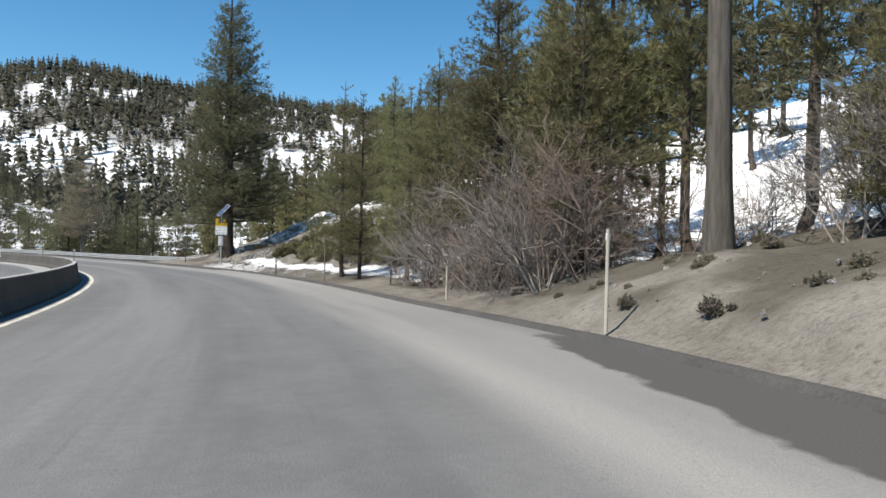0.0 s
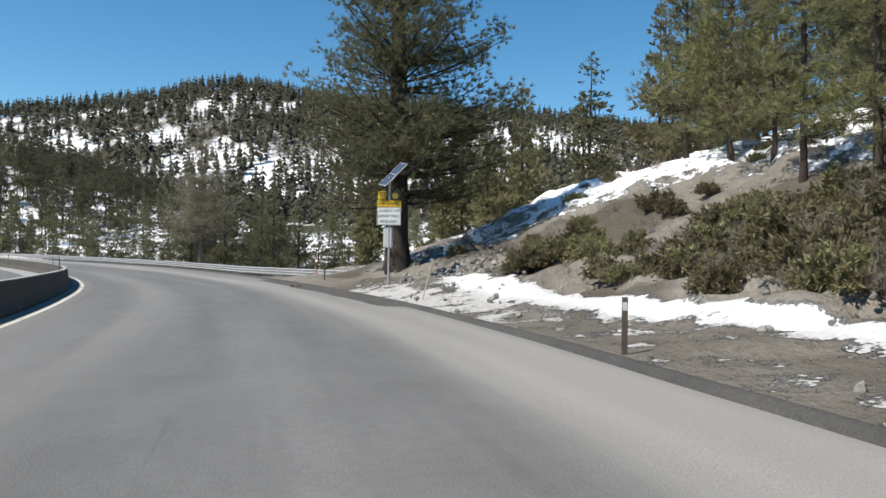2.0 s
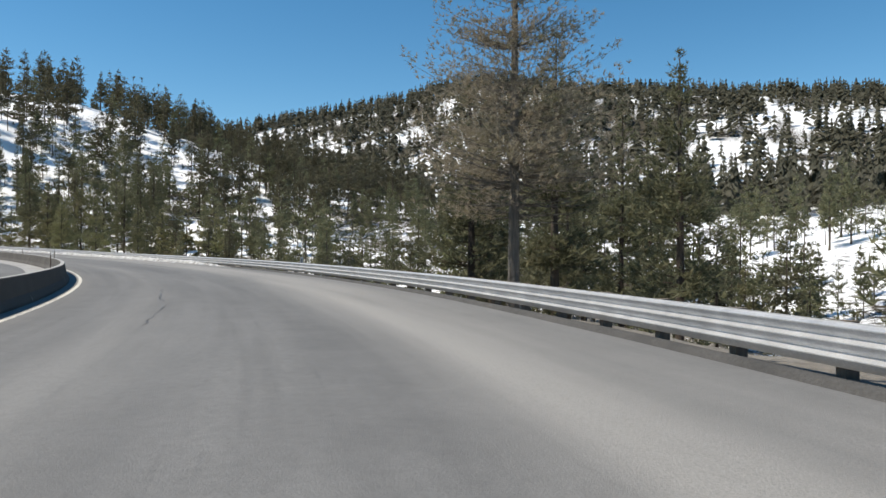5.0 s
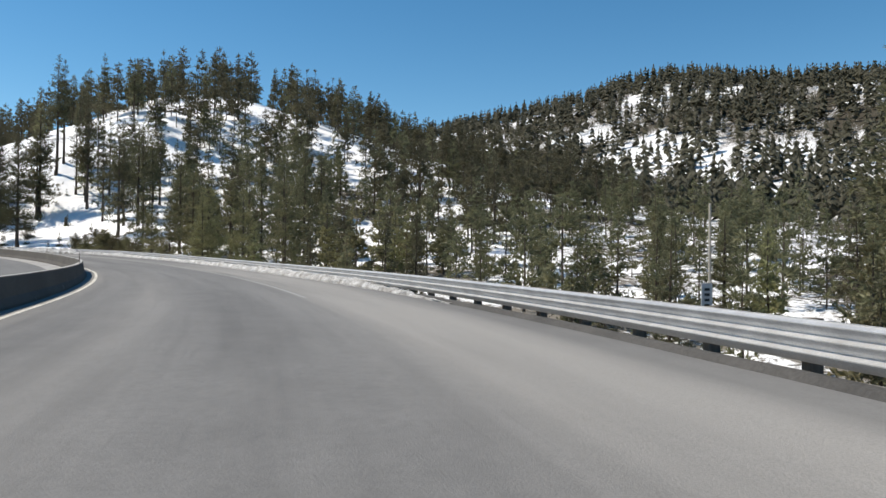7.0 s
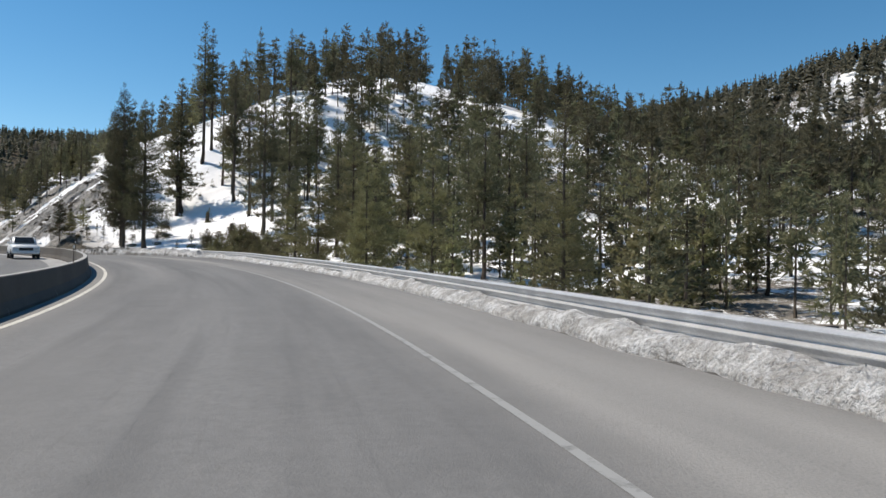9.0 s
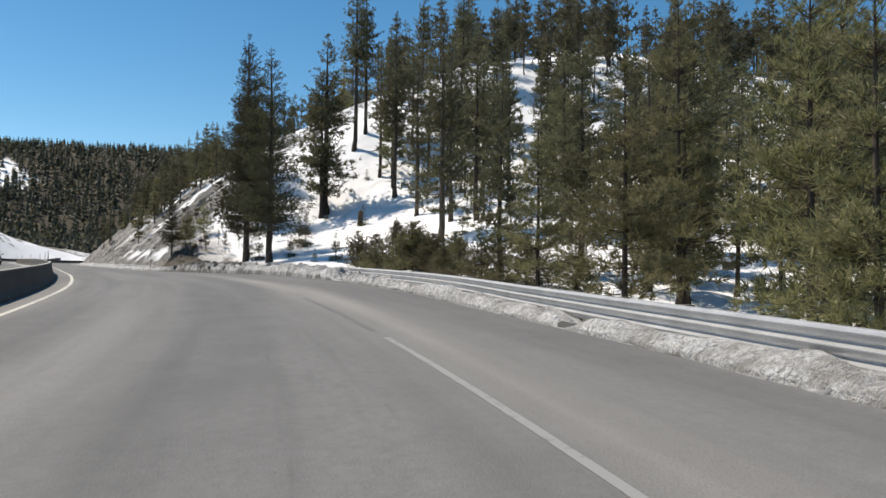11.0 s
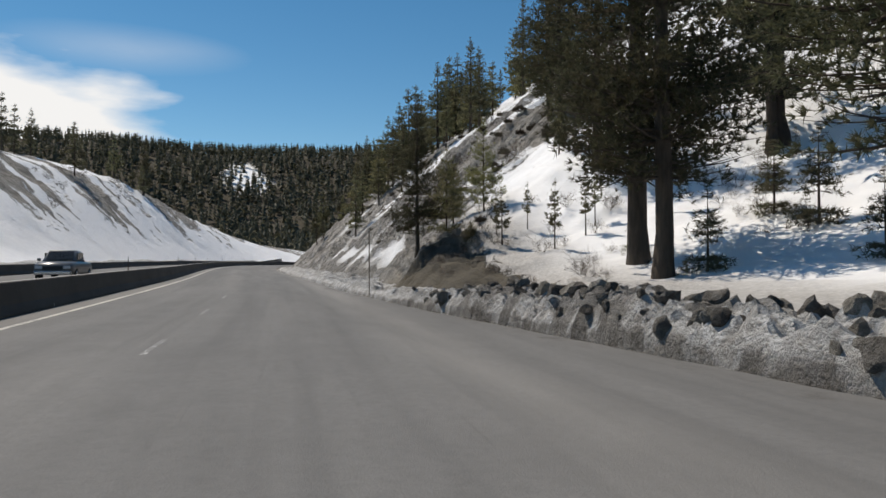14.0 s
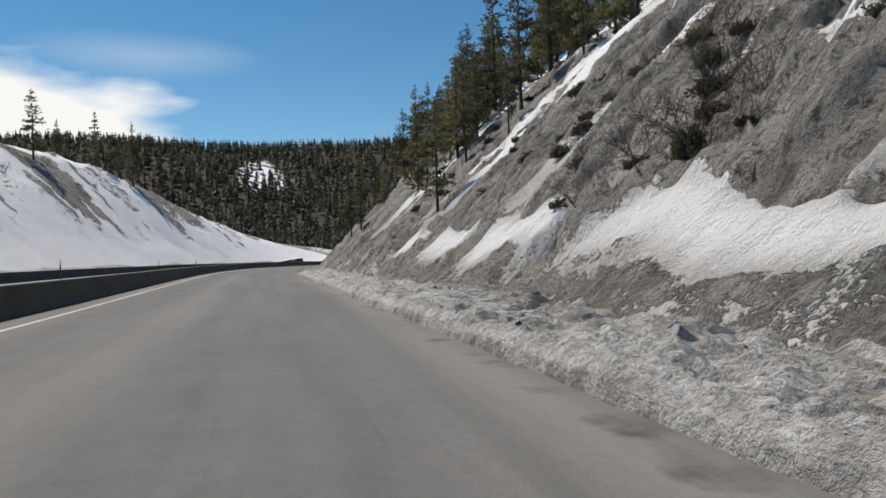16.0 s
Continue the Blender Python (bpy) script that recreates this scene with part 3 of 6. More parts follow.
def grid_faces(nu, nv):
    i = np.arange(nu * nv).reshape(nu, nv)
    return np.stack([i[:-1, :-1], i[1:, :-1], i[1:, 1:], i[:-1, 1:]], -1).reshape(-1, 4)


def part(name, bm, material, parent, label="", smooth_shade=False):
    """One bmesh as one mesh object under a thing or a part."""
    me = bpy.data.meshes.new(name)
    bm.normal_update()
    bm.to_mesh(me)
    bm.free()
    me.materials.append(material)
    if smooth_shade:
        me.polygons.foreach_set("use_smooth", np.full(len(me.polygons), True))
    ob = new(name, me)
    ob.parent = parent
    if label:
        tagged(ob, label)
    return ob


def piece(name, me, parent, m=None):
    ob = new(name, me)
    ob.parent = parent
    if m is not None:
        ob.matrix_basis = m
    return ob


def box(sx, sy, sz, centre=(0, 0, 0), bevel=0.0, bm=None):
    bm = bm or bmesh.new()
    r = bmesh.ops.create_cube(bm, size=1)
    bmesh.ops.transform(bm, matrix=Matrix.Translation(centre) @ Matrix.Diagonal((sx, sy, sz, 1)), verts=r["verts"])
    if bevel:
        edges = list({e for v in r["verts"] for e in v.link_edges})
        bmesh.ops.bevel(bm, geom=edges, offset=bevel, segments=2, affect="EDGES", profile=0.5)
    return bm


def tube(r0, r1, a, b, sides=10, bm=None):
    bm = bm or bmesh.new()
    a, b = Vector(a), Vector(b)
    r = bmesh.ops.create_cone(bm, cap_ends=True, segments=sides, radius1=r0, radius2=r1, depth=(b - a).length)
    bmesh.ops.transform(bm, matrix=Matrix.Translation((a + b) / 2) @ (b - a).to_track_quat("Z", "Y").to_matrix().to_4x4(), verts=r["verts"])
    return bm


def empty(name, m=None):
    e = new(name)
    e.empty_display_size = 0.3
    if m is not None:
        e.matrix_basis = m
    return e


def strip(name, s, stops, heights, mat, uv=True, attrs=None, smooth_shade=True):
    """A band along the road. stops: for each column, its l at every s; heights: its height over the road."""
    cols = []
    for l, h in zip(stops, heights):
        l = np.broadcast_to(l, s.shape)
        x, y = at(s, l)
        cols.append(np.stack([x, y, road_z(s, l) + h], 1))
    v = np.stack(cols, 1)
    uvs = np.stack([np.stack([np.broadcast_to(l, s.shape), s], 1) for l in stops], 1).reshape(-1, 2)
    return mesh_from(name, v.reshape(-1, 3), grid_faces(len(s), len(stops))[:, ::-1], [mat], uvs if uv else None, attrs, smooth_shade)


# ---- the ground sheet ----
def spaced(a, b, fine_a, fine_b, step, far=26):
    lo = fine_a - np.geomspace(step, fine_a - a, far)[::-1]
    hi = fine_b + np.geomspace(step, b - fine_b, far)
    return np.concatenate([lo, np.arange(fine_a, fine_b + 0.01, step), hi])


def build_ground():
    xs = spaced(-3200, 2600, -440, 90, 2.6, 44)
    ys = spaced(-2600, 3200, -100, 380, 2.6, 60)
    X, Y = np.meshgrid(xs, ys, indexing="ij")
    x, y = X.ravel(), Y.ravel()
    s, l = station(x, y)
    z = land(x, y, s, l)
    snow, rock, litter, grime = cover(x, y, z, s, l)
    inner = ((s > -75) & (s < 470)).astype(float)
    # under the roadway and under the finer banks beside it the sheet runs lower
    sunk = np.where(l > 0, 1 - smooth(40, 46, l), 1 - smooth(52, 58, -l)) * inner
    under = (1 - smooth(5.5, 7.5, l)) * (1 - smooth(17, 19, -l))
    z = z - 0.9 * sunk - 0.6 * under
    me = mesh_from("ground", np.stack([x, y, z], 1), grid_faces(len(xs), len(ys)), [GROUND], None,
                   {"snow": snow, "rock": rock, "litter": litter, "grime": grime}, True)
    tagged(new("ground", me), "hilly ground with patchy snow, soil and rock", "ground", kind="structure")


def build_bank(name, s, stops, label):
    """Finer ground beside the road, as far as the slopes that can be seen close by."""
    S = np.repeat(s, len(stops))
    off = np.tile(stops, len(s))
    L = np.where(off > 0, np.maximum(off, 0) + pave_edge(S), off)
    x, y = at(S, L)
    z = land(x, y, S, L)
    if stops[-1] > 0:
        rz = road_z(S, L)
        z = rz + (z - rz) * smooth(-0.1, 1.6, off) - 0.07 * (1 - smooth(0.0, 0.5, off))
    rough = smooth(0.5, 5, np.abs(off) - (0 if stops[0] > -1 else 16))
    rocky = smooth(0, 4.5, S - cut_start(L)) * smooth(2.0, 4.0, off)
    if stops[-1] > 0:
        rocky = np.maximum(rocky, 1.0 * smooth(0.35, 0.8, nose(S, L)) * (1 - smooth(10, 14, L)))
    if stops[-1] < 0:
        rocky = smooth(300, 330, S) * smooth(19, 26, -off)
    z = z + 0.45 * rough * smooth(34, 42, S) * (1 - smooth(66, 76, S)) * blocks(x, y, 1.6, 161) * (stops[-1] > 0)
    z = z + 0.30 * smooth(262, 267, S) * (1 - smooth(281, 285, S)) * smooth(1.0, 2.2, off) * (1 - smooth(5.0, 6.5, off)) * blocks(x, y, 0.9, 171) * (stops[-1] > 0)
    z = z + rough * (0.30 * fbm(x, y, 2.4, 4, 61) + 0.10 * fbm(x, y, 0.7, 3, 67))
    ridge = np.abs(fbm(S + 0.25 * np.abs(L), np.abs(L) * 0.16, 4.2, 4, 71))
    gully = np.abs(fbm(S + 0.1 * np.abs(L), np.abs(L) * 0.10, 1.9, 4, 77))
    crag = np.abs(fbm(S - 0.5 * np.abs(L), np.abs(L) * 0.8, 1.1, 3, 75))
    along_cut, up_cut = S + 0.22 * np.abs(L) + 0.5 * fbm(x, y, 2.0, 3, 119), 0.5 * np.abs(L) + 0.5 * fbm(x, y, 2.0, 3, 123)
    broken = 0.42 * blocks(along_cut, up_cut, 1.3, 131) + 0.34 * blocks(along_cut, up_cut, 0.55, 141) + 0.3 * blocks(along_cut, up_cut, 3.0, 151)
    snow = cover(x, y, z, S, L)[0]
    rocky = rocky * (1 - 0.85 * smooth(0.42, 0.62, snow))
    z = z + rocky * smooth(-0.35, 0.25, fbm(S, L, 9, 2, 127)) * broken
    z = z + rocky * (0.8 * fbm(x, y, 7, 5, 73) + 1.1 * (0.20 - ridge) + 1.0 * (0.18 - gully) + 0.6 * (0.2 - crag) + 0.5 * fbm(x, y, 1.0, 3, 79))
    edge = (np.abs(off) > np.abs(stops).max() - 0.1) | (S < s[0] + 0.01) | (S > s[-1] - 0.01)
    z = np.where(edge, z - 1.6, z)
    snow, rock, litter, grime = cover(x, y, z, S, L)
    snow = snow - rocky * 0.5 * np.clip(0.25 - ridge * 2, -0.3, 0.3)
    f = grid_faces(len(s), len(stops))
    me = mesh_from(name, np.stack([x, y, z], 1), f[:, ::-1] if stops[-1] > 0 else f, [GROUND], None,
                   {"snow": snow, "rock": rock, "litter": litter, "grime": grime}, True)
    tagged(new(name, me), label, "ground", kind="structure")


build_ground()
build_bank("roadside_bank", np.concatenate([np.arange(-40, 0, 0.9), np.arange(0, 76, 0.4), np.arange(76, 262, 0.9), np.arange(262, 276, 0.3), np.arange(276, 312, 0.17), np.arange(312, 345, 0.3), np.arange(345, 460, 0.9)]),
           np.concatenate([[0.02], np.arange(0.35, 2, 0.35), np.arange(2, 11, 0.20), np.arange(11, 16, 0.36), np.arange(16, 20, 0.6), np.arange(20, 44, 1.1)]),
           "rising roadside bank of soil, litter, rock and melting snow")
build_bank("far_cut_bank", np.arange(250, 465, 1.1), -np.concatenate([np.arange(16.4, 40, 0.8), np.arange(40, 60, 2.0)]),
           "snow-covered cut slope with streaks of rock beyond the opposite lanes")


# ---- roadway ----
def build_road():
    s = np.arange(S0 + 1, S1 - 20, 1.5)
    fr = np.array([0, 0.05, 0.1, 0.18, 0.28, 0.4, 0.5, 0.6, 0.68, 0.74, 0.8, 0.83, 0.86, 0.89, 0.92, 0.94, 0.96, 0.98, 1.0])
    a, b = barrier_face(s) + 0.02, pave_edge(s)
    stops = [a + (b - a) * f for f in fr]
    dust, wet = [], []
    for l in stops:
        shoulder = np.exp(-((l - 2.6) / 0.55) ** 2) + 0.9 * np.exp(-((l - 3.9) / 1.0) ** 2) * (1 - smooth(150, 215, s))
        shoulder = shoulder + 0.8 * np.exp(-((l - left_line(s) + 0.3) / 0.35) ** 2) + 0.35 * np.exp(-((l + 2.6) / 0.5) ** 2)
        shoulder = shoulder * (1 - 0.5 * smooth(225, 250, s))
        dust.append(np.clip(shoulder, 0, 1))
        puddle = smooth(3.9, 4.5, l + 0.1 * (9 - np.clip(s, 2, 12))) * smooth(-6, -2, s) * (1 - smooth(9.5, 13, s))
        gutter = smooth(-1.0, -0.45, l - b + 0.3 * fbm(s, s * 0, 5, 3, 85)) * (smooth(50, 56, s) * (1 - smooth(74, 80, s)) + 0.36 * smooth(214, 224, s))
        wet.append(np.maximum(puddle, gutter))
    at_ = {"dust": np.stack(dust, 1).ravel(), "wet": np.stack(wet, 1).ravel()}
    me = strip("road", s, stops, [np.zeros_like(s)] * len(stops), ASPHALT, True, at_)
    tagged(new("road", me), "worn grey two-lane asphalt carriageway with a dusty shoulder", "road", kind="structure")
    far = [barrier_face(s) - 0.62 - w for w in (0, 0.6, 2, 3.5, 5, 6.5, 8, 9.3)]
    me = strip("opposite_road", s, far, [np.zeros_like(s)] * len(far), ASPHALT_FAR)
    tagged(new("opposite_road", me), "grey asphalt of the opposite carriageway behind the barrier", "road", kind="structure")
    near = [barrier_face(s) - 0.62 - w for w in (0.0, 0.5, 1.0, 1.35)]
    me = strip("median_shoulder", s, near, [np.full_like(s, 0.004)] * 4, SHOULDER)
    tagged(new("median_shoulder", me), "pale gritty shoulder of the opposite carriageway along the barrier", "road shoulder", kind="structure")
    sf, sg = np.arange(142, 206, 1.5), np.arange(206, 216.1, 1.5)
    lines = (("edge_line", left_line(s), 0.14, s, PAINT_EDGE, "worn pale edge line beside the median barrier"),
             ("fog_line", np.full_like(sf, 2.05), 0.10, sf, PAINT_FOG, "worn white shoulder line"),
             ("faded_line", np.full_like(sg, 2.05), 0.12, sg, PAINT_FADED, "almost vanished shoulder line"))
    for name, l, w, ss, mat, label in lines:
        me = strip(name, ss, [l - w / 2, l + w / 2], [np.full_like(ss, 0.004)] * 2, mat)
        tagged(new(name, me), label, "road marking", kind="structure")
    sc = np.arange(40, 300, 0.25)
    for name, l0, keep in (("crack_seam", -2.02, (99, 117)), ("shoulder_seam", 1.50, (226, 238))):
        ss = sc[(sc > keep[0]) & (sc < keep[1])]
        l = l0 + 0.34 * fbm(ss, ss * 0, 3, 4, 83)
        w = 0.001 + 0.075 * np.clip(fbm(ss, ss * 0 + 9, 2.2, 3, 87) + 0.06, 0, 1)
        me = strip(name, ss, [l - w, l + w], [np.full_like(ss, 0.003)] * 2, TAR)
        tagged(new(name, me), "dark sealed crack along the asphalt", "crack", kind="structure")
    for k in range(4):
        ss = np.linspace(250.6 + 8.2 * k, 250.6 + 8.2 * k + 2.2, 5)
        me = strip("lane_dash", ss, [np.full_like(ss, -2.05), np.full_like(ss, -1.95)], [np.full_like(ss, 0.004)] * 2, PAINT_DASH)
        tagged(new("lane_dash", me), "flaking white lane dash", "road marking", "lane dashes", "structure")
    sd = np.arange(-60, 262, 0.7)
    e = pave_edge(sd)
    wob = 0.03 * fbm(sd, sd * 0, 2, 3, 91)
    me = strip("asphalt_kerb", sd, [e - 0.02 + wob, e + 0.05 + wob, e + 0.14 + wob, e + 0.27, e + 0.36],
               [np.full_like(sd, h) + wob * 0.3 for h in (-0.02, 0.07, 0.10, 0.07, -0.06)], DIKE)
    tagged(new("asphalt_kerb", me), "low dark asphalt kerb along the shoulder", "kerb", kind="structure")


def build_barrier(name, face, s0, s1, top, label, side=1):
    """Concrete safety-shape barrier in 6 m sections."""
    root = tagged(empty(name), label, "barrier", kind="structure")
    prof = [(0.0, -0.05), (0.0, 0.06), (-0.12, 0.27), (-0.19, top - 0.03), (-0.215, top), (-0.385, top), (-0.41, top - 0.03), (-0.48, 0.27), (-0.60, 0.06), (-0.60, -0.05)]
    s = s0
    while s < s1:
        ss = np.linspace(s + 0.012, s + 5.988, 7)
        f = face(ss)
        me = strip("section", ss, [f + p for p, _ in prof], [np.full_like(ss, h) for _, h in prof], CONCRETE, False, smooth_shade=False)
        me.materials.append(CONCRETE_SUNLIT)
        # upward faces take the pale colour that paints sunlight on the top
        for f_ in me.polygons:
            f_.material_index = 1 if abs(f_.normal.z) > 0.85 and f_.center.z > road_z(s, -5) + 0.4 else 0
        piece("section", me, root)
        s += 6
    return root


build_road()
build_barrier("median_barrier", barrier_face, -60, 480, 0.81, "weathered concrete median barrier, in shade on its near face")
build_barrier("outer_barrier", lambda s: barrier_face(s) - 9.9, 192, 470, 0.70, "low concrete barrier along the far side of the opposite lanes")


def build_far_berm():
    s = np.arange(196, 470, 0.8)
    b = barrier_face(s) - 10.7
    h = 0.5 + 0.25 * fbm(s, s * 0, 6, 4, 95)
    stops = [b + 0.1, b - 0.2, b - 0.8, b - 1.8, b - 3.2]
    me = strip("far_snow_berm", s, stops, [h * 0, h + 0.25, h + 0.42, h + 0.2, h * 0 + 0.05], BERM, False, {"soil": np.zeros(len(s) * 5)})
    tagged(new("far_snow_berm", me), "long ploughed snow berm behind the outer barrier", "snow bank", kind="structure")


build_far_berm()


def berm_shape(s, u):
    """l, height over the road and soil content of the ploughed berm; u runs from its road side, 0, to its back, 1."""
    width = along(s, (138, 0.1), (148, 0.8), (160, 0.9), (200, 0.9), (214, 0.8), (222, 0.9), (227, 0.9), (228.5, 0.8), (230, 2.2), (236, 2.6), (250, 2.6), (262, 2.7), (272, 3.6), (284, 4.4), (345, 4.6))
    high = along(s, (138, 0.03), (144, 0.16), (152, 0.24), (162, 0.27), (196, 0.27), (205, 0.26), (213, 0.30), (219, 0.29), (223, 0.42), (226, 0.40), (227.6, 0.10), (228.6, 0.12), (230, 0.50), (238, 0.62), (245, 0.66), (258, 0.70), (266, 0.62), (273, 0.34), (284, 0.38), (345, 0.38))
    high = high * (1 - smooth(0.30, 0.42, fbm(s, s * 0, 7, 3, 97)) * (s > 192) * (s < 206))
    lumpy = along(s, (214, 0.15), (226, 0.6), (240, 0.8), (254, 1.0), (267, 1.0), (274, 0.5), (290, 0.62))
    l = pave_edge(s) - 0.05 + width * u
    bulge = np.minimum(1, (u / np.minimum(0.2, 0.30 / np.maximum(width, 0.2))) ** 0.5) * (1 - smooth(0.5, 1.0, u) * 0.85)
    wob_s, wob_l = s + 0.35 * fbm(s, l, 0.8, 2, 113), l + 0.35 * fbm(s, l, 0.8, 2, 117)
    chunk = 0.14 * blocks(wob_s, wob_l, 0.85, 181) + 0.20 * blocks(wob_s, wob_l, 0.42, 191) + 0.16 * blocks(wob_s, wob_l, 0.24, 201)
    h = high * bulge * (0.95 + 0.38 * fbm(s, l * 1.6, 1.8, 4, 101)) + 0.16 * fbm(s, l, 0.5, 3, 103) * np.minimum(1, u * 8) * np.minimum(1, high / 0.3) + chunk * np.minimum(1.0, u * 9) * lumpy * np.minimum(1, high / 0.3) * (1 - 0.6 * smooth(0.6, 1.0, u))
    h = np.maximum(h, -0.02) + along(s, (250, 0), (290, 0.45)) * u * 0.6
    soil = along(s, (146, 0.10), (206, 0.14), (224, 0.26), (246, 0.32), (258, 0.48), (264, 0.58), (272, 0.36), (282, 0.24), (300, 0.22)) * (1.0 - 0.3 * u) + 0.3 * np.exp(-(u / 0.02) ** 2)
    soil = soil + smooth(284, 292, s) * 0.34 * np.exp(-((u - 0.62) / 0.22) ** 2) + 0.35 * lumpy * blocks(wob_s, wob_l, 0.85, 181)
    return l, np.where(u <= 0, -0.03, h), soil


def build_berm():
    """Ploughed snow along the right edge, gritty, with soil in it further on."""
    s = np.concatenate([np.arange(138, 222, 0.25), np.arange(222, 300, 0.11), np.arange(300, 345, 0.25)])
    cols, hs, soil = [], [], []
    for u in np.concatenate([np.linspace(0, 0.08, 6), np.linspace(0.10, 0.3, 8), np.linspace(0.335, 1.0, 19)]):
        l, h, so = berm_shape(s, np.full_like(s, u))
        cols.append(l + 0.10 * fbm(s, s * 0 + u * 3, 0.9, 3, 107) * (u < 0.5))
        hs.append(h), soil.append(so)
    me = strip("snow_berm", s, cols, hs, BERM, False, {"soil": np.stack(soil, 1).ravel()}, smooth_shade=False)
    tagged(new("snow_berm", me), "ridge of gritty ploughed snow along the pavement edge", "snow bank", kind="structure")


build_berm()


# ---- trees ----
RNG = np.random.default_rng(7)


def limb_rings(points, radii, sides):
    """A tapered tube through the points: verts, triangles."""
    p = np.asarray(points, float)
    t = np.gradient(p, axis=0)
    t /= np.linalg.norm(t, axis=1)[:, None] + 1e-9
    ref = np.where(np.abs(t[:, 2:3]) > 0.9, [[1.0, 0, 0]], [[0, 0, 1.0]])
    u = np.cross(t, ref)
    u /= np.linalg.norm(u, axis=1)[:, None] + 1e-9
    w = np.cross(t, u)
    a = np.linspace(0, 2 * np.pi, sides, endpoint=False)
    v = p[:, None] + np.asarray(radii)[:, None, None] * (np.cos(a)[None, :, None] * u[:, None] + np.sin(a)[None, :, None] * w[:, None])
    n = len(p)
    i = np.arange(n * sides).reshape(n, sides)
    j = np.roll(i, -1, axis=1)
    q = np.stack([i[:-1], j[:-1], j[1:], i[1:]], -1).reshape(-1, 4)
    return v.reshape(-1, 3), np.concatenate([q[:, [0, 1, 2]], q[:, [0, 2, 3]]])


class Soup:
    """Collects pieces of one mesh."""

    def __init__(self):
        self.v, self.f, self.n = [], [], 0

    def add(self, v, f):
        self.v.append(v), self.f.append(f + self.n)
        self.n += len(v)

    def mesh(self, name, mat, smooth_shade=False):
        return mesh_from(name, np.vstack(self.v), np.vstack(self.f), [mat], smooth_shade=smooth_shade)


def tufts(rng, centres, dirs, count, length, width, spread, fine=False, size=1.0):
    """Needle tufts: at each centre some narrow triangles that fan out round a direction."""
    n = len(centres)
    c = np.repeat(centres, count, 0)
    d = np.repeat(dirs, count, 0) + rng.normal(0, spread, (n * count, 3))
    d /= np.linalg.norm(d, axis=1)[:, None] + 1e-9
    side = np.cross(d, rng.normal(0, 1, (n * count, 3)))
    side /= np.linalg.norm(side, axis=1)[:, None] + 1e-9
    grow = np.repeat(np.broadcast_to(size, (n,)), count)
    ln = (length * grow * rng.uniform(0.6, 1.3, n * count))[:, None]
    w = (width * grow * rng.uniform(0.6, 1.3, n * count))[:, None]
    if fine:
        v = np.stack([c - side * w, c + side * w, c + d * ln], 1).reshape(-1, 3)
        return v, np.arange(n * count * 3).reshape(-1, 3)
    a = c - 0.12 * d * ln
    v = np.stack([a - side * w * 0.25, c + d * ln * 0.55 - side * w, c + d * ln, c + d * ln * 0.5 + side * w], 1).reshape(-1, 3)
    k = np.arange(n * count)[:, None] * 4
    return v, np.concatenate([k + [0, 1, 2], k + [0, 2, 3]])


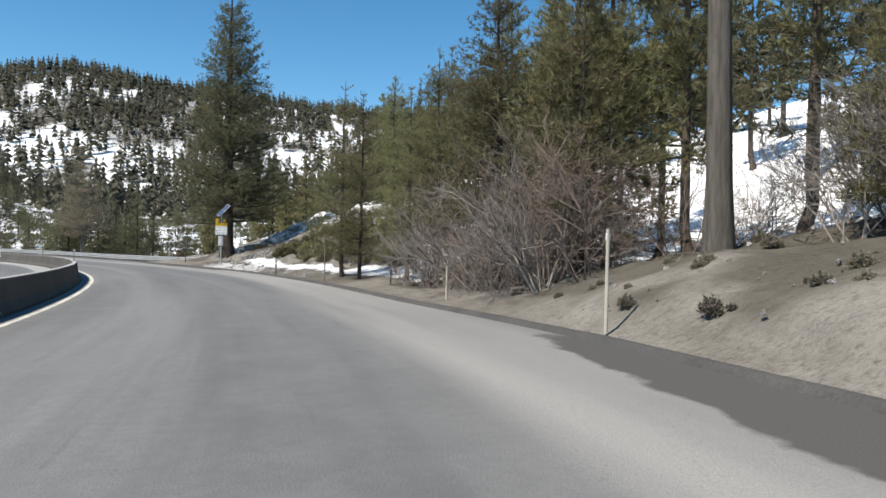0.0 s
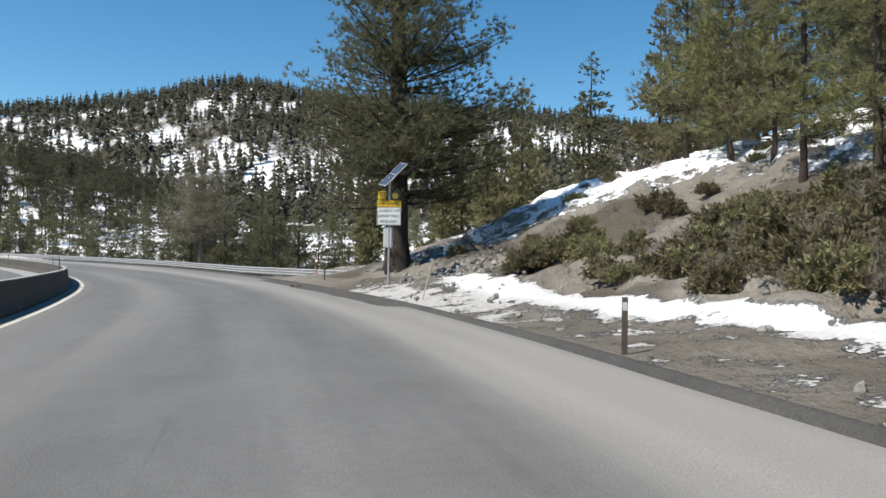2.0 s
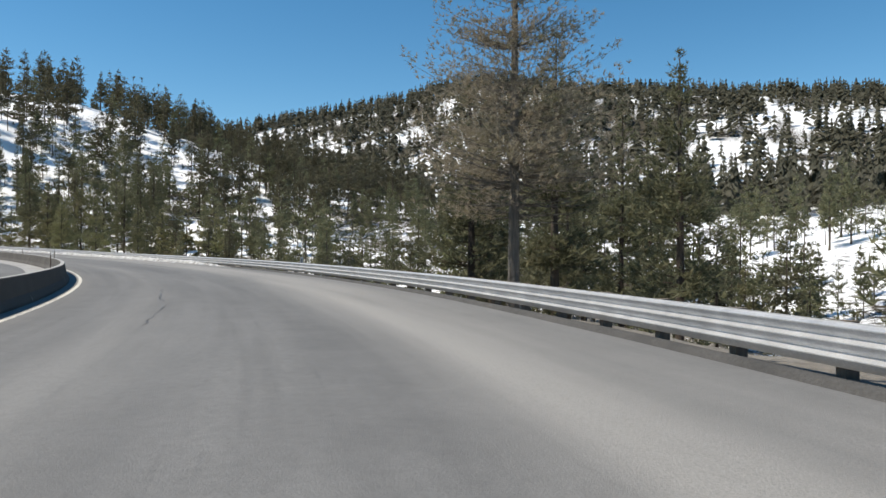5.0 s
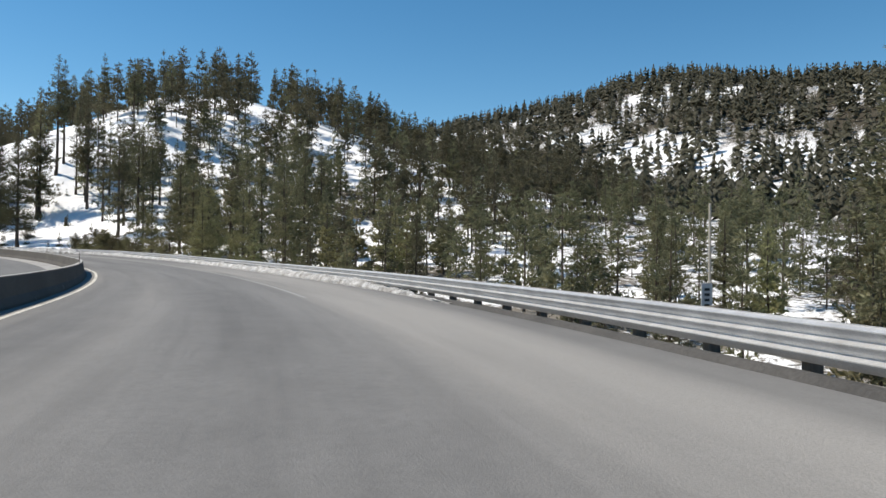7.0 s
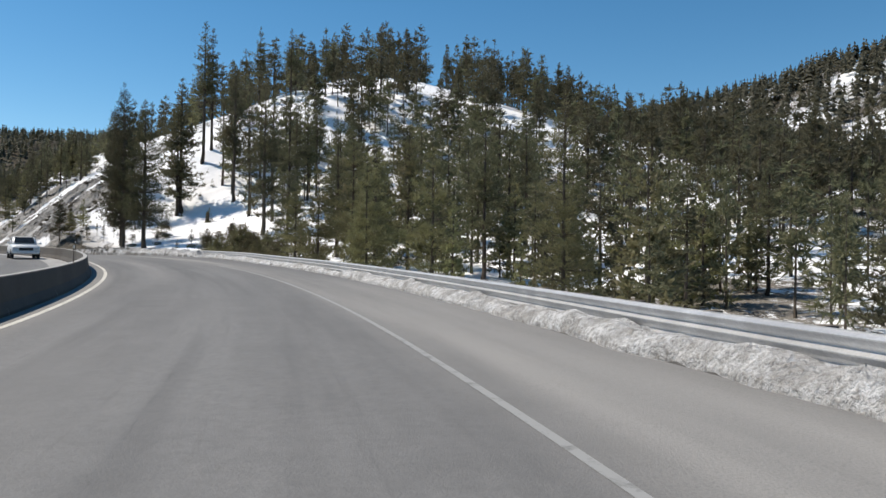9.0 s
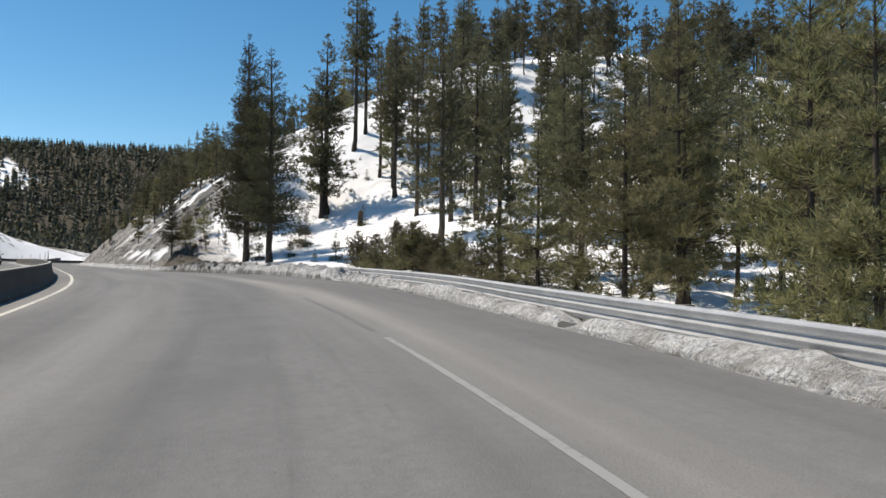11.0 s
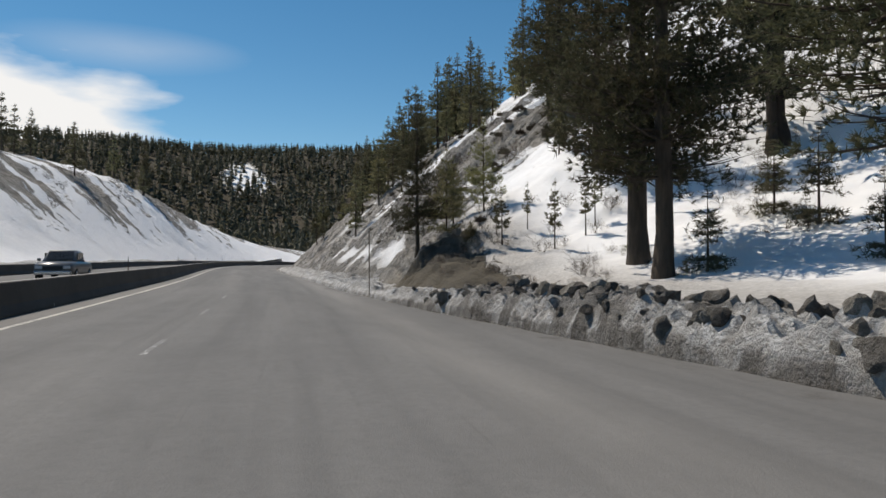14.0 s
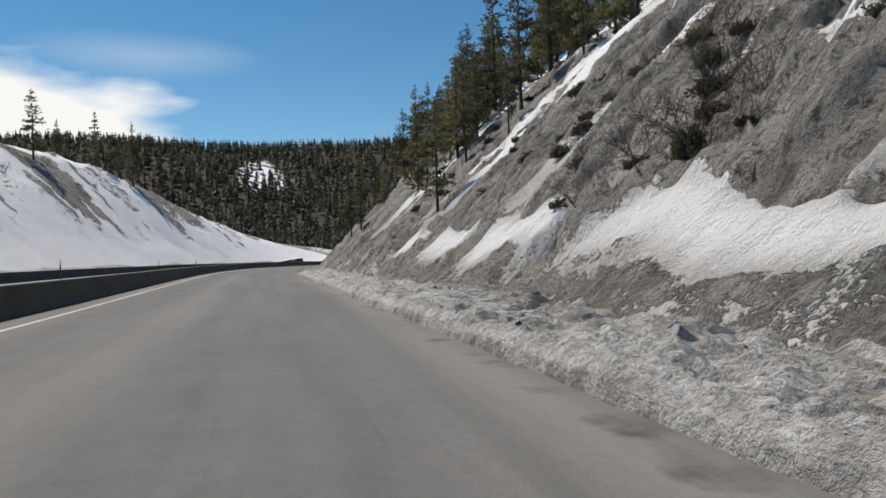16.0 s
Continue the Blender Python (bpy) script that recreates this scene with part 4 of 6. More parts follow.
def conifer(seed, h, bole, spread, shape, whorls, per, tuft, leaf, count, sides=8, dead=0.25, trunk_r=None, lean=0.0, limbs=1.0, slim=0.13, fine=None):
    """Trunk with limbs, and crown, of one conifer. bole: bare part of the height; shape: 'pine' rounded and ragged, 'fir' a spire."""
    rng = np.random.default_rng(seed)
    wood, crown = Soup(), Soup()
    tr = trunk_r or h * 0.0135
    tz = np.array([-0.3, 0.02 * h, 0.06 * h, 0.3 * h, 0.55 * h, 0.8 * h, h])
    wob = np.cumsum(rng.normal(0, 0.0025 * h, (7, 2)), 0)
    wob[:2] = 0
    tp = np.stack([wob[:, 0] + lean * np.maximum(tz, 0), wob[:, 1], tz], 1)
    wood.add(*limb_rings(tp, tr * np.array([1.55, 1.25, 1.05, 0.85, 0.62, 0.34, 0.05]), sides))
    zs = bole * h + (1 - bole) * h * np.sort(rng.uniform(0, 1, whorls)) ** 0.95
    cen, drs, sizes = [], [], []
    gap = rng.uniform(0, 6.28)
    for z in zs:
        f = (z - bole * h) / (h * (1 - bole))
        if shape == "fir":
            r = spread * (1 - f) ** 0.85 + 0.03 * h
            rise = -0.25 + 0.5 * f
        else:
            r = spread * (0.04 + 0.96 * (1 - f) ** 0.82) * min(1, 0.62 + 3.0 * f)
            rise = -0.15 + 0.75 * f
        base = np.array([np.interp(z, tz, tp[:, 0]), np.interp(z, tz, tp[:, 1]), z])
        for _ in range(per):
            az = rng.uniform(0, 6.283)
            ln = r * rng.uniform(0.5, 1.15) * (1 - 0.25 * (math.cos(az - gap) > 0.8))
            out = np.array([math.cos(az), math.sin(az), 0])
            droop = rng.normal(0, 0.12)
            u = np.linspace(0, 1, 4)[:, None]
            pts = base + out * ln * u + np.array([0, 0, 1.0]) * ln * ((rise + droop) * u + (0.22 if shape == "pine" else 0.05) * u ** 2)
            rad = max(0.012, tr * 0.24 * (1 - 0.6 * f) * ln / max(spread, 0.1))
            if rng.uniform() < limbs:
                wood.add(*limb_rings(pts, rad * np.array([1.0, 0.75, 0.45, 0.12]), 3))
            if f < 0.12 and rng.uniform() < dead:
                continue
            m = max(1 if f > 0.8 else 2, int(tuft * ln / spread + 0.5))
            q = rng.uniform(0.20 if shape == "pine" else 0.12, 1.03, m) ** 0.8
            axis = pts[3] - pts[0]
            axis /= np.linalg.norm(axis)
            lat = np.cross(axis, [0, 0, 1.0])
            p = np.stack([np.interp(q, u[:, 0], pts[:, k]) for k in range(3)], 1)
            p = p + lat * (rng.normal(0, 0.17, m) * ln * (1.15 - 0.6 * q))[:, None] + np.array([0, 0, 1.0]) * (rng.normal(0.03, 0.06, m) * ln)[:, None]
            cen.append(p), sizes.append(np.full(m, 0.42 + 0.58 * (1 - f) ** 0.6))
            drs.append(np.tile(axis * 0.8 + np.array([0, 0, 0.55 if shape == "pine" else 0.05]), (m, 1)))
    sizes.append(np.full(6, 0.4))
    top = np.stack([np.full(6, tp[-1, 0]), np.full(6, tp[-1, 1]), np.linspace(0.93 * h, h, 6)], 1)
    cen.append(top), drs.append(np.tile([0, 0, 1.0], (6, 1)))
    crown.add(*tufts(rng, np.vstack(cen), np.vstack(drs), count, leaf, leaf * slim, 0.75, slim < 0.08 if fine is None else fine, np.concatenate(sizes)))
    return wood, crown


# kind: height, function arguments, needle and bark materials, label
KINDS = {
    "tall_pine": (24, dict(bole=0.09, spread=6.0, shape="pine", whorls=96, per=6, tuft=62, leaf=0.27, count=16, trunk_r=0.47, slim=0.065), NEEDLE_DARK, BARK,
                  "tall dark green ponderosa pine with ragged spreading limbs"),
    "grey_pine": (25, dict(bole=0.40, spread=4.6, shape="pine", whorls=36, per=5, tuft=15, leaf=0.50, count=6, trunk_r=0.255), NEEDLE_DARK, PALE_BARK,
                  "tall pine with a straight bare grey trunk"),
    "bole_pine": (26, dict(bole=0.12, spread=5.0, shape="pine", whorls=88, per=6, tuft=32, leaf=0.27, count=14, trunk_r=0.33, slim=0.085, fine=True), NEEDLE_DEEP, BARK,
                  "tall pine with a long bare trunk and dark crown"),
    "slope_pine": (22, dict(bole=0.24, spread=3.8, shape="pine", whorls=40, per=5, tuft=7, leaf=0.85, count=4, trunk_r=0.28, sides=6, limbs=0.5), NEEDLE_DARK, BARK,
                   "tall dark pine rooted in the snow slope"),
    "bushy_pine": (2.6, dict(bole=0.0, spread=1.55, shape="pine", whorls=46, per=7, tuft=10, leaf=0.21, count=8, trunk_r=0.06, slim=0.065), NEEDLE_YOUNG, BARK,
                   "bushy young olive pine beside the snow bank"),
    "young_pine": (9, dict(bole=0.08, spread=2.6, shape="pine", whorls=40, per=6, tuft=15, leaf=0.34, count=10, trunk_r=0.10, slim=0.058), NEEDLE, BARK,
                   "young olive-green pine with upswept needle tufts"),
    "near_pine": (10, dict(bole=0.10, spread=2.5, shape="pine", whorls=46, per=6, tuft=26, leaf=0.19, count=12, trunk_r=0.11, slim=0.06), NEEDLE, BARK,
                  "roadside olive-green pine with fine upswept needles"),
    "slim_pine": (12, dict(bole=0.20, spread=2.6, shape="pine", whorls=42, per=5, tuft=14, leaf=0.36, count=10, trunk_r=0.12, slim=0.058), NEEDLE, BARK,
                  "slender yellowish green pine beside the road"),
    "spire_pine": (24, dict(bole=0.12, spread=4.3, shape="pine", whorls=64, per=5, tuft=12, leaf=0.60, count=6, trunk_r=0.30, sides=7, limbs=0.5, slim=0.125, fine=True), NEEDLE_DARK, BARK,
                   "tall cone-shaped olive-green pine rooted in snow"),
    "stem_pine": (22, dict(bole=0.36, spread=3.0, shape="pine", whorls=52, per=5, tuft=12, leaf=0.45, count=7, trunk_r=0.25, sides=7, limbs=0.6, slim=0.10, fine=True), NEEDLE_DARK, BARK,
                  "tall pine with a long bare dark trunk rising from snow"),
    "small_fir": (3, dict(bole=0.03, spread=1.0, shape="fir", whorls=30, per=6, tuft=7, leaf=0.19, count=6, trunk_r=0.045, slim=0.079), NEEDLE_DARK, BARK,
                  "small dark fir sapling standing in the snow"),
    "forest_pine": (19, dict(bole=0.24, spread=2.7, shape="pine", whorls=34, per=4, tuft=6, leaf=0.72, count=4, sides=5, trunk_r=0.22, slim=0.21, limbs=0.4), NEEDLE_DARK, BARK,
                    "dark green forest pine on the slope"),
    "forest_fir": (18, dict(bole=0.12, spread=2.7, shape="fir", whorls=36, per=4, tuft=6, leaf=0.68, count=4, sides=5, trunk_r=0.20, slim=0.21, limbs=0.4), NEEDLE_DARK, BARK,
                   "dark green spire-shaped forest fir"),
    "forest_snag": (16, dict(bole=0.34, spread=1.9, shape="pine", whorls=22, per=4, tuft=5, leaf=0.75, count=3, sides=5, trunk_r=0.17, slim=0.18, limbs=0.7), NEEDLE_DARK, BARK,
                    "thin open forest pine with a bare lower trunk"),
    "valley_pine": (14, dict(bole=0.04, spread=2.9, shape="pine", whorls=30, per=5, tuft=8, leaf=0.72, count=3, sides=5, trunk_r=0.17, slim=0.21, limbs=0.5), NEEDLE, BARK,
                    "bushy green pine in the hollow beyond the rail"),
    "dying_pine": (17, dict(bole=0.22, spread=4.3, shape="pine", whorls=76, per=6, tuft=44, leaf=0.20, count=12, trunk_r=0.20, dead=0.6, slim=0.06), NEEDLE_DRY, PALE_BARK,
                   "half-bare pine with browning needles and pale limbs"),
}
MADE = {}


def plant(kind, x, y, h, variant=0, turn=None, z=None, group=""):
    """One tree of a kind, h metres high, on the ground at x, y."""
    h0, args, needles, bark, label = KINDS[kind]
    key = (kind, variant)
    if z is None:
        z = float(land(np.array([x]), np.array([y]))[0])
    turn = RNG.uniform(0, 360) if turn is None else turn
    m = pose(x, y, z - 0.05, 0, 0, turn)
    if key not in MADE:
        root = empty("fir_tree" if "fir" in kind else "pine_tree", m)
        wood, crown = conifer(100 + 17 * variant + sum(map(ord, kind)), h0, **args)
        piece("trunk", wood.mesh("trunk", bark, True), root)
        piece("crown", crown.mesh("crown", needles), root)
        tagged(root, label, "tree", group)
        MADE[key] = root
    else:
        root = copy_thing(MADE[key], m)
    k = h / h0
    wide = k * (RNG.uniform(1.02, 1.32) if "spire" in kind or "forest" in kind else RNG.uniform(0.95, 1.5) if kind == "bushy_pine" else RNG.uniform(0.9, 1.12))
    root.scale = (wide, wide, k)
    return root


def shrub_mesh(seed, h, stems, depth, mat, name="branches"):
    """Bare branching shrub: stems that fork again and again into fine twigs."""
    rng = np.random.default_rng(seed)
    twigs, stems_ = Soup(), Soup()

    def grow(p, d, ln, r, level):
        pts, way = [p], d
        n = 3 if level < depth else 1
        for _ in range(n):
            way = way + rng.normal(0, 0.24, 3) + np.array([0, 0, 0.03])
            way = way / np.linalg.norm(way)
            pts.append(pts[-1] + way * ln / n)
        pts, bend = np.array(pts), way
        (stems_ if level < 2 else twigs).add(*limb_rings(pts, r * np.linspace(1, 0.5, n + 1), 3))
        if level < depth:
            for _ in range(rng.integers(3, 5)):
                k = rng.uniform(0.3, 1.0)
                q = np.array([np.interp(n * k, range(n + 1), pts[:, j]) for j in range(3)])
                nd = bend + rng.normal(0, 0.75, 3) + np.array([0, 0, 0.12])
                grow(q, nd / np.linalg.norm(nd), ln * rng.uniform(0.45, 0.75), r * 0.6, level + 1)

    for _ in range(stems):
        a, t = rng.uniform(0, 6.283), rng.uniform(0.15, 0.9)
        d = np.array([math.cos(a) * t, math.sin(a) * t, 1.0])
        grow(np.array([math.cos(a), math.sin(a), 0]) * rng.uniform(0, 0.35) - [0, 0, 0.1], d / np.linalg.norm(d), h * rng.uniform(0.35, 0.55), 0.014 * h / 2.5, 0)
    return twigs.mesh("twig_mass", mat), stems_.mesh("woody_frame", mat)


def bush_mesh(seed, r, h, n, leaf, mat):
    """Rounded leafy bush of small leaves with gaps."""
    rng = np.random.default_rng(seed)
    d = rng.normal(0, 1, (n, 3))
    d /= np.linalg.norm(d, axis=1)[:, None]
    d[:, 2] = np.abs(d[:, 2])
    lump = 0.66 + 0.34 * np.sin(d[:, 0] * 7 + seed) * np.cos(d[:, 1] * 8 + 2 * d[:, 2])
    c = d * lump[:, None] * (rng.uniform(0.35, 1, n) ** 0.4)[:, None] * [r, r, h]
    soup = Soup()
    soup.add(*tufts(rng, c, d + [0, 0, 0.3], 4, leaf, leaf * 0.24, 0.8, True))
    wood = Soup()
    for _ in range(14):
        e = c[rng.integers(n)]
        wood.add(*limb_rings(np.array([[0, 0, -0.1], e * [0.5, 0.5, 0.4], e]), [0.03, 0.02, 0.006], 3))
    return soup.mesh("foliage", mat), wood.mesh("woody_frame", TWIG_RED)


SHRUBS = {}


def shrub(kind, s, l, k, variant=0, label="", group=""):
    x, y = at(s, l)
    z = float(land(np.array([float(x)]), np.array([float(y)]))[0])
    m = pose(float(x), float(y), z - 0.04, 0, 0, RNG.uniform(0, 360))
    key = (kind, variant)
    if key not in SHRUBS:
        if kind == "bare":
            me = shrub_mesh(300 + variant, 3.0, 9, 3, (TWIG_DARK if variant == 5 else TWIG) if variant != 1 else TWIG_RED)
        elif kind == "thicket":
            me = shrub_mesh(340 + variant, 6.0, 5, 4, TWIG if variant != 1 else TWIG_RED)
        elif kind == "leafy":
            me = bush_mesh(320 + variant, 1.2, 1.0, 850, 0.15, LEAF if variant < 3 else BRUSH)
        else:
            me = bush_mesh(330 + variant, 0.45, 0.5, 260, 0.16, SAGE)
        name = {"bare": "bare_shrub", "thicket": "bare_sapling", "leafy": "leafy_bush", "sage": "dry_grass_tuft"}[kind]
        if isinstance(me, tuple):
            root = empty(name, m)
            tagged(piece("foliage" if kind in ("leafy", "sage") else "twig_mass", me[0], root), kind="stuff")
            tagged(piece("woody_frame", me[1], root), kind="stuff")
        else:
            root = new(name, me)
            root.matrix_basis = m
        tagged(root, label, "bush" if kind != "sage" else "grass", group)
        SHRUBS[key] = root
    else:
        root = copy_thing(SHRUBS[key], m)
        if label:
            tagged(root, label)
    root.scale = (k, k, k * RNG.uniform(0.85, 1.15))
    return root


def place(kind, s, l, h, variant=0, group=""):
    x, y = at(s, l)
    return plant(kind, float(x), float(y), h, variant, group=group)


# trees and shrubs of the first bend
place("tall_pine", 66, 8.6, 24.0, 0)
place("grey_pine", 12.7, 9.0, 25.0, 0)
for s, l, h, v in ((28.5, 10.0, 9.0, 1), (17.5, 8.6, 8.5, 2)):
    place("young_pine", s, l, h, v, "roadside pines")
for s, l, h, v in ((34.6, 6.3, 9.5, 0), (32.2, 6.4, 8.5, 1), (28.5, 7.3, 8.0, 1), (26.5, 7.8, 9.0, 0), (30.2, 8.3, 7.5, 0), (21.6, 8.0, 10.5, 0), (23.4, 8.8, 9.5, 1), (24.4, 9.8, 11.0, 0), (18.4, 9.9, 11.5, 1), (46.5, 14.0, 9.5, 0), (44.0, 17.0, 10.0, 1), (50.5, 16.0, 10.5, 0)):
    place("near_pine", s, l, h, v, "roadside pines")
for s, l, h, v in ((19.5, 9.5, 13, 0), (17.0, 11.5, 14, 1), (21.0, 13.5, 14, 1), (11.5, 16.0, 16, 0), (18.5, 17.0, 17, 1), (25.5, 12.0, 11, 1),
                   (25.0, 15.0, 12, 0), (23.0, 11.5, 12, 0)):
    place("slim_pine", s, l, h, v, "roadside pines")
for s, l, h in ((14, 21, 22), (9, 24, 24), (20, 25, 22), (26, 26, 19), (17, 30, 22), (4, 19, 23)):
    place("slope_pine", s, l, h, int(s) % 2, "hillside pines")
for s, l, h in ((46, 31, 13), (52, 33, 14), (56, 36, 14), (60, 31, 12), (64, 36, 14), (70, 33, 13), (76, 28, 12), (44, 38, 15), (38, 34, 14), (33, 33, 13), (49, 42, 15),
                (58, 45, 15), (66, 44, 14), (74, 40, 14), (82, 33, 13), (41, 27, 8), (55, 28, 7), (36, 26, 8), (30, 27, 11), (48, 27, 6), (53, 25, 5), (62, 27, 9), (68, 26, 10)):
    place(("forest_pine", "forest_fir", "valley_pine")[int(s) % 3], s, l, h, int(s) % 2, "hillside pines")
for k in range(16):
    place("valley_pine", RNG.uniform(71, 84), RNG.uniform(11, 30), RNG.uniform(6, 10), k % 3, "hillside pines")
for s, l, h in ((10.8, 12.3, 6.0), (9.0, 12.8, 5.5), (7.2, 13.5, 6.5)):
    place("young_pine", s, l, h, int(s) % 3, "roadside pines")
for s, l, h in ((10.2, 10.7, 5.0), (9.2, 11.2, 4.5), (11.0, 11.4, 5.5)):
    place("young_pine", s, l, h, int(s) % 3, "roadside pines")
for s, l, k in ((10.7, 10.3, 1.1), (9.7, 10.5, 1.25), (8.8, 11.0, 1.3), (10.0, 11.4, 1.4), (8.0, 11.6, 1.4)):
    shrub("bare", s, l, k, 2, "bare grey-brown roadside shrub with tangled twigs", "bare shrubs")
for s, l, h in ((57, 30, 12), (61, 33, 13), (65, 30, 11), (69, 31, 12), (73, 34, 13), (54, 34, 13)):
    place("spire_pine", s, l, h, int(s) % 3, "hillside pines")
for k in range(13):
    s = 13.5 + 15 * RNG.random()
    shrub("bare", s, 6.5 + 4.5 * RNG.random() ** 1.3 + max(0, 15.5 - s) * 1.2, RNG.uniform(0.7, 1.4), k % 4, "bare grey-brown roadside shrub with tangled twigs", "bare shrubs")
for k in range(25):
    shrub("thicket", 15.0 + 9.5 * RNG.random(), 6.5 + 3.2 * RNG.random(), RNG.uniform(0.5, 0.9), k % 3, "leafless sapling with fine russet twigs", "bare saplings")
for k in range(16):
    shrub("thicket", 6.5 + 6 * RNG.random(), 11.0 + 4.5 * RNG.random(), RNG.uniform(0.5, 0.85), 2 * (k % 2), "leafless sapling with fine grey twigs", "bare saplings")
for s, l, k in ((7.5, 11.5, 1.0), (6.0, 12.5, 1.1), (9.0, 12.5, 0.9), (4.5, 11.0, 0.9)):
    shrub("bare", s, l, k, 0)
for k in range(70):
    shrub("sage", 3 + 25 * RNG.random() ** 1.2, 6.2 + 4.0 * RNG.random(), RNG.uniform(0.12, 0.5), k % 2, "tuft of dry straw-coloured grass", "grass tufts")
for s, l, k in ((40.5, 9.6, 1.0), (42.0, 10.8, 1.3), (43.5, 9.4, 0.9), (44.5, 11.5, 1.4), (46.0, 10.2, 1.0), (47.5, 12.0, 1.3), (49.0, 10.8, 0.9), (41.0, 12.5, 1.4), (38.5, 10.0, 1.1), (39.5, 11.6, 1.3),
                (50.5, 12.5, 1.0), (52.0, 11.0, 0.8), (45.2, 13.5, 1.3), (48.2, 14.0, 1.1), (37.0, 11.0, 1.2)):
    shrub("leafy", s, l, 0.72 * k, int(s) % 3, "low olive manzanita bush on the bank", "bank bushes")
    shrub("bare", s + 0.5, l - 0.4, 0.4 * k, 2, "bare grey-brown roadside shrub with tangled twigs", "bare shrubs")
for k in range(44):
    shrub("leafy", 42 + 14 * RNG.random(), 8.9 + 6 * RNG.random(), RNG.uniform(0.45, 1.0), k % 3, "low olive manzanita bush on the bank", "bank bushes")
for s, l, h, v in ((54.0, 18.5, 9.0, 2), (57.5, 20.0, 11.0, 0), (61.0, 21.0, 10.0, 1), (48.5, 19.5, 11.5, 1)):
    place("young_pine", s, l, h, v, "hillside pines")
for k in range(22):
    shrub("leafy", 31 + 17 * RNG.random(), 9.6 + 9 * RNG.random(), RNG.uniform(0.7, 1.25), k % 3, "low olive manzanita bush on the bank", "bank bushes")
for k in range(52):
    shrub("leafy", 36 + 30 * RNG.random(), 9.4 + 14 * RNG.random(), RNG.uniform(0.2, 0.75), k % 3, "low olive manzanita bush on the bank", "bank bushes")
for k in range(56):
    shrub("bare", 36 + 30 * RNG.random(), 9.2 + 13 * RNG.random(), RNG.uniform(0.18, 0.42), k % 4)
for k in range(26):
    place(("valley_pine", "forest_fir", "forest_pine")[k % 3], RNG.uniform(34, 80), RNG.uniform(25, 46), RNG.uniform(5, 10), k % 2, "hillside pines")

# the hollow beyond the rail
place("dying_pine", 106.3, 9.0, 15.5, 0)
for s, l, h, v in ((112, 14.0, 14.0, 0), (117, 12.5, 13.0, 1), (109, 18, 14, 0), (115, 20, 14, 0), (121, 16, 12, 1), (126, 19, 11, 1)):
    place("spire_pine", s, l, h, v, "hollow pines")
for s, l, h, v in ((205, 12.0, 9, 0), (209, 14.5, 11, 1), (213, 11.5, 8, 2), (216, 16, 12, 0), (220, 12.5, 7, 1), (201, 15, 10, 2), (212, 19, 13, 1)):
    place("young_pine", s, l, h, v, "hollow pines")
place("near_pine", 177.9, 9.9, 7.8, 1, "hollow pines")
for s, l, h, v in ((147, 35.4, 21.5, 0), (136, 33, 16, 1), (131, 30, 15, 2), (140, 41, 17, 1), (127, 34, 15, 0), (150, 48, 15, 2)):
    place("spire_pine", s, l, h, v, "hollow pines")
for k in range(58):
    s, l = RNG.uniform(82, 232), 14 + 40 * RNG.random()
    if s < 135 and l < 30:
        continue
    kind = ("valley_pine", "forest_fir", "spire_pine", "valley_pine", "forest_fir")[k % 5]
    place(kind, s, l, RNG.uniform(3.5, 7.0) + 0.08 * l, k % 3, "hollow pines")
for s, l, h, v in ((243.7, 13.2, 3.6, 0), (241.1, 15.0, 4.4, 1), (237.6, 14.6, 4.6, 2), (237.5, 17.7, 3.4, 0), (233.7, 16.0, 3.2, 1), (231.0, 13.5, 2.6, 2),
                   (239.8, 12.8, 2.4, 1), (228.5, 14.5, 3.0, 0), (224.0, 13.0, 2.6, 1), (242.3, 14.0, 3.2, 1), (239.0, 15.6, 3.8, 0), (235.4, 15.2, 3.6, 2), (226.5, 16.0, 3.6, 2), (221.0, 15.0, 3.2, 0)):
    place("bushy_pine", s, l, 0.72 * h, v, "bushy young pines")
for s, l, h, v in ((228.8, 15.8, 11.5, 1), (221, 21, 12, 2), (217.5, 25, 14, 1)):
    place("spire_pine", s, l, h, v, "snow-slope pines")
for k in range(18):
    place(("forest_fir", "valley_pine", "spire_pine")[k % 3], RNG.uniform(160, 216), RNG.uniform(18, 42), RNG.uniform(7, 11), k % 3, "hollow pines")
for k in range(5):
    shrub("leafy", RNG.uniform(208, 230), RNG.uniform(10.5, 16), RNG.uniform(0.4, 0.9), k % 3)

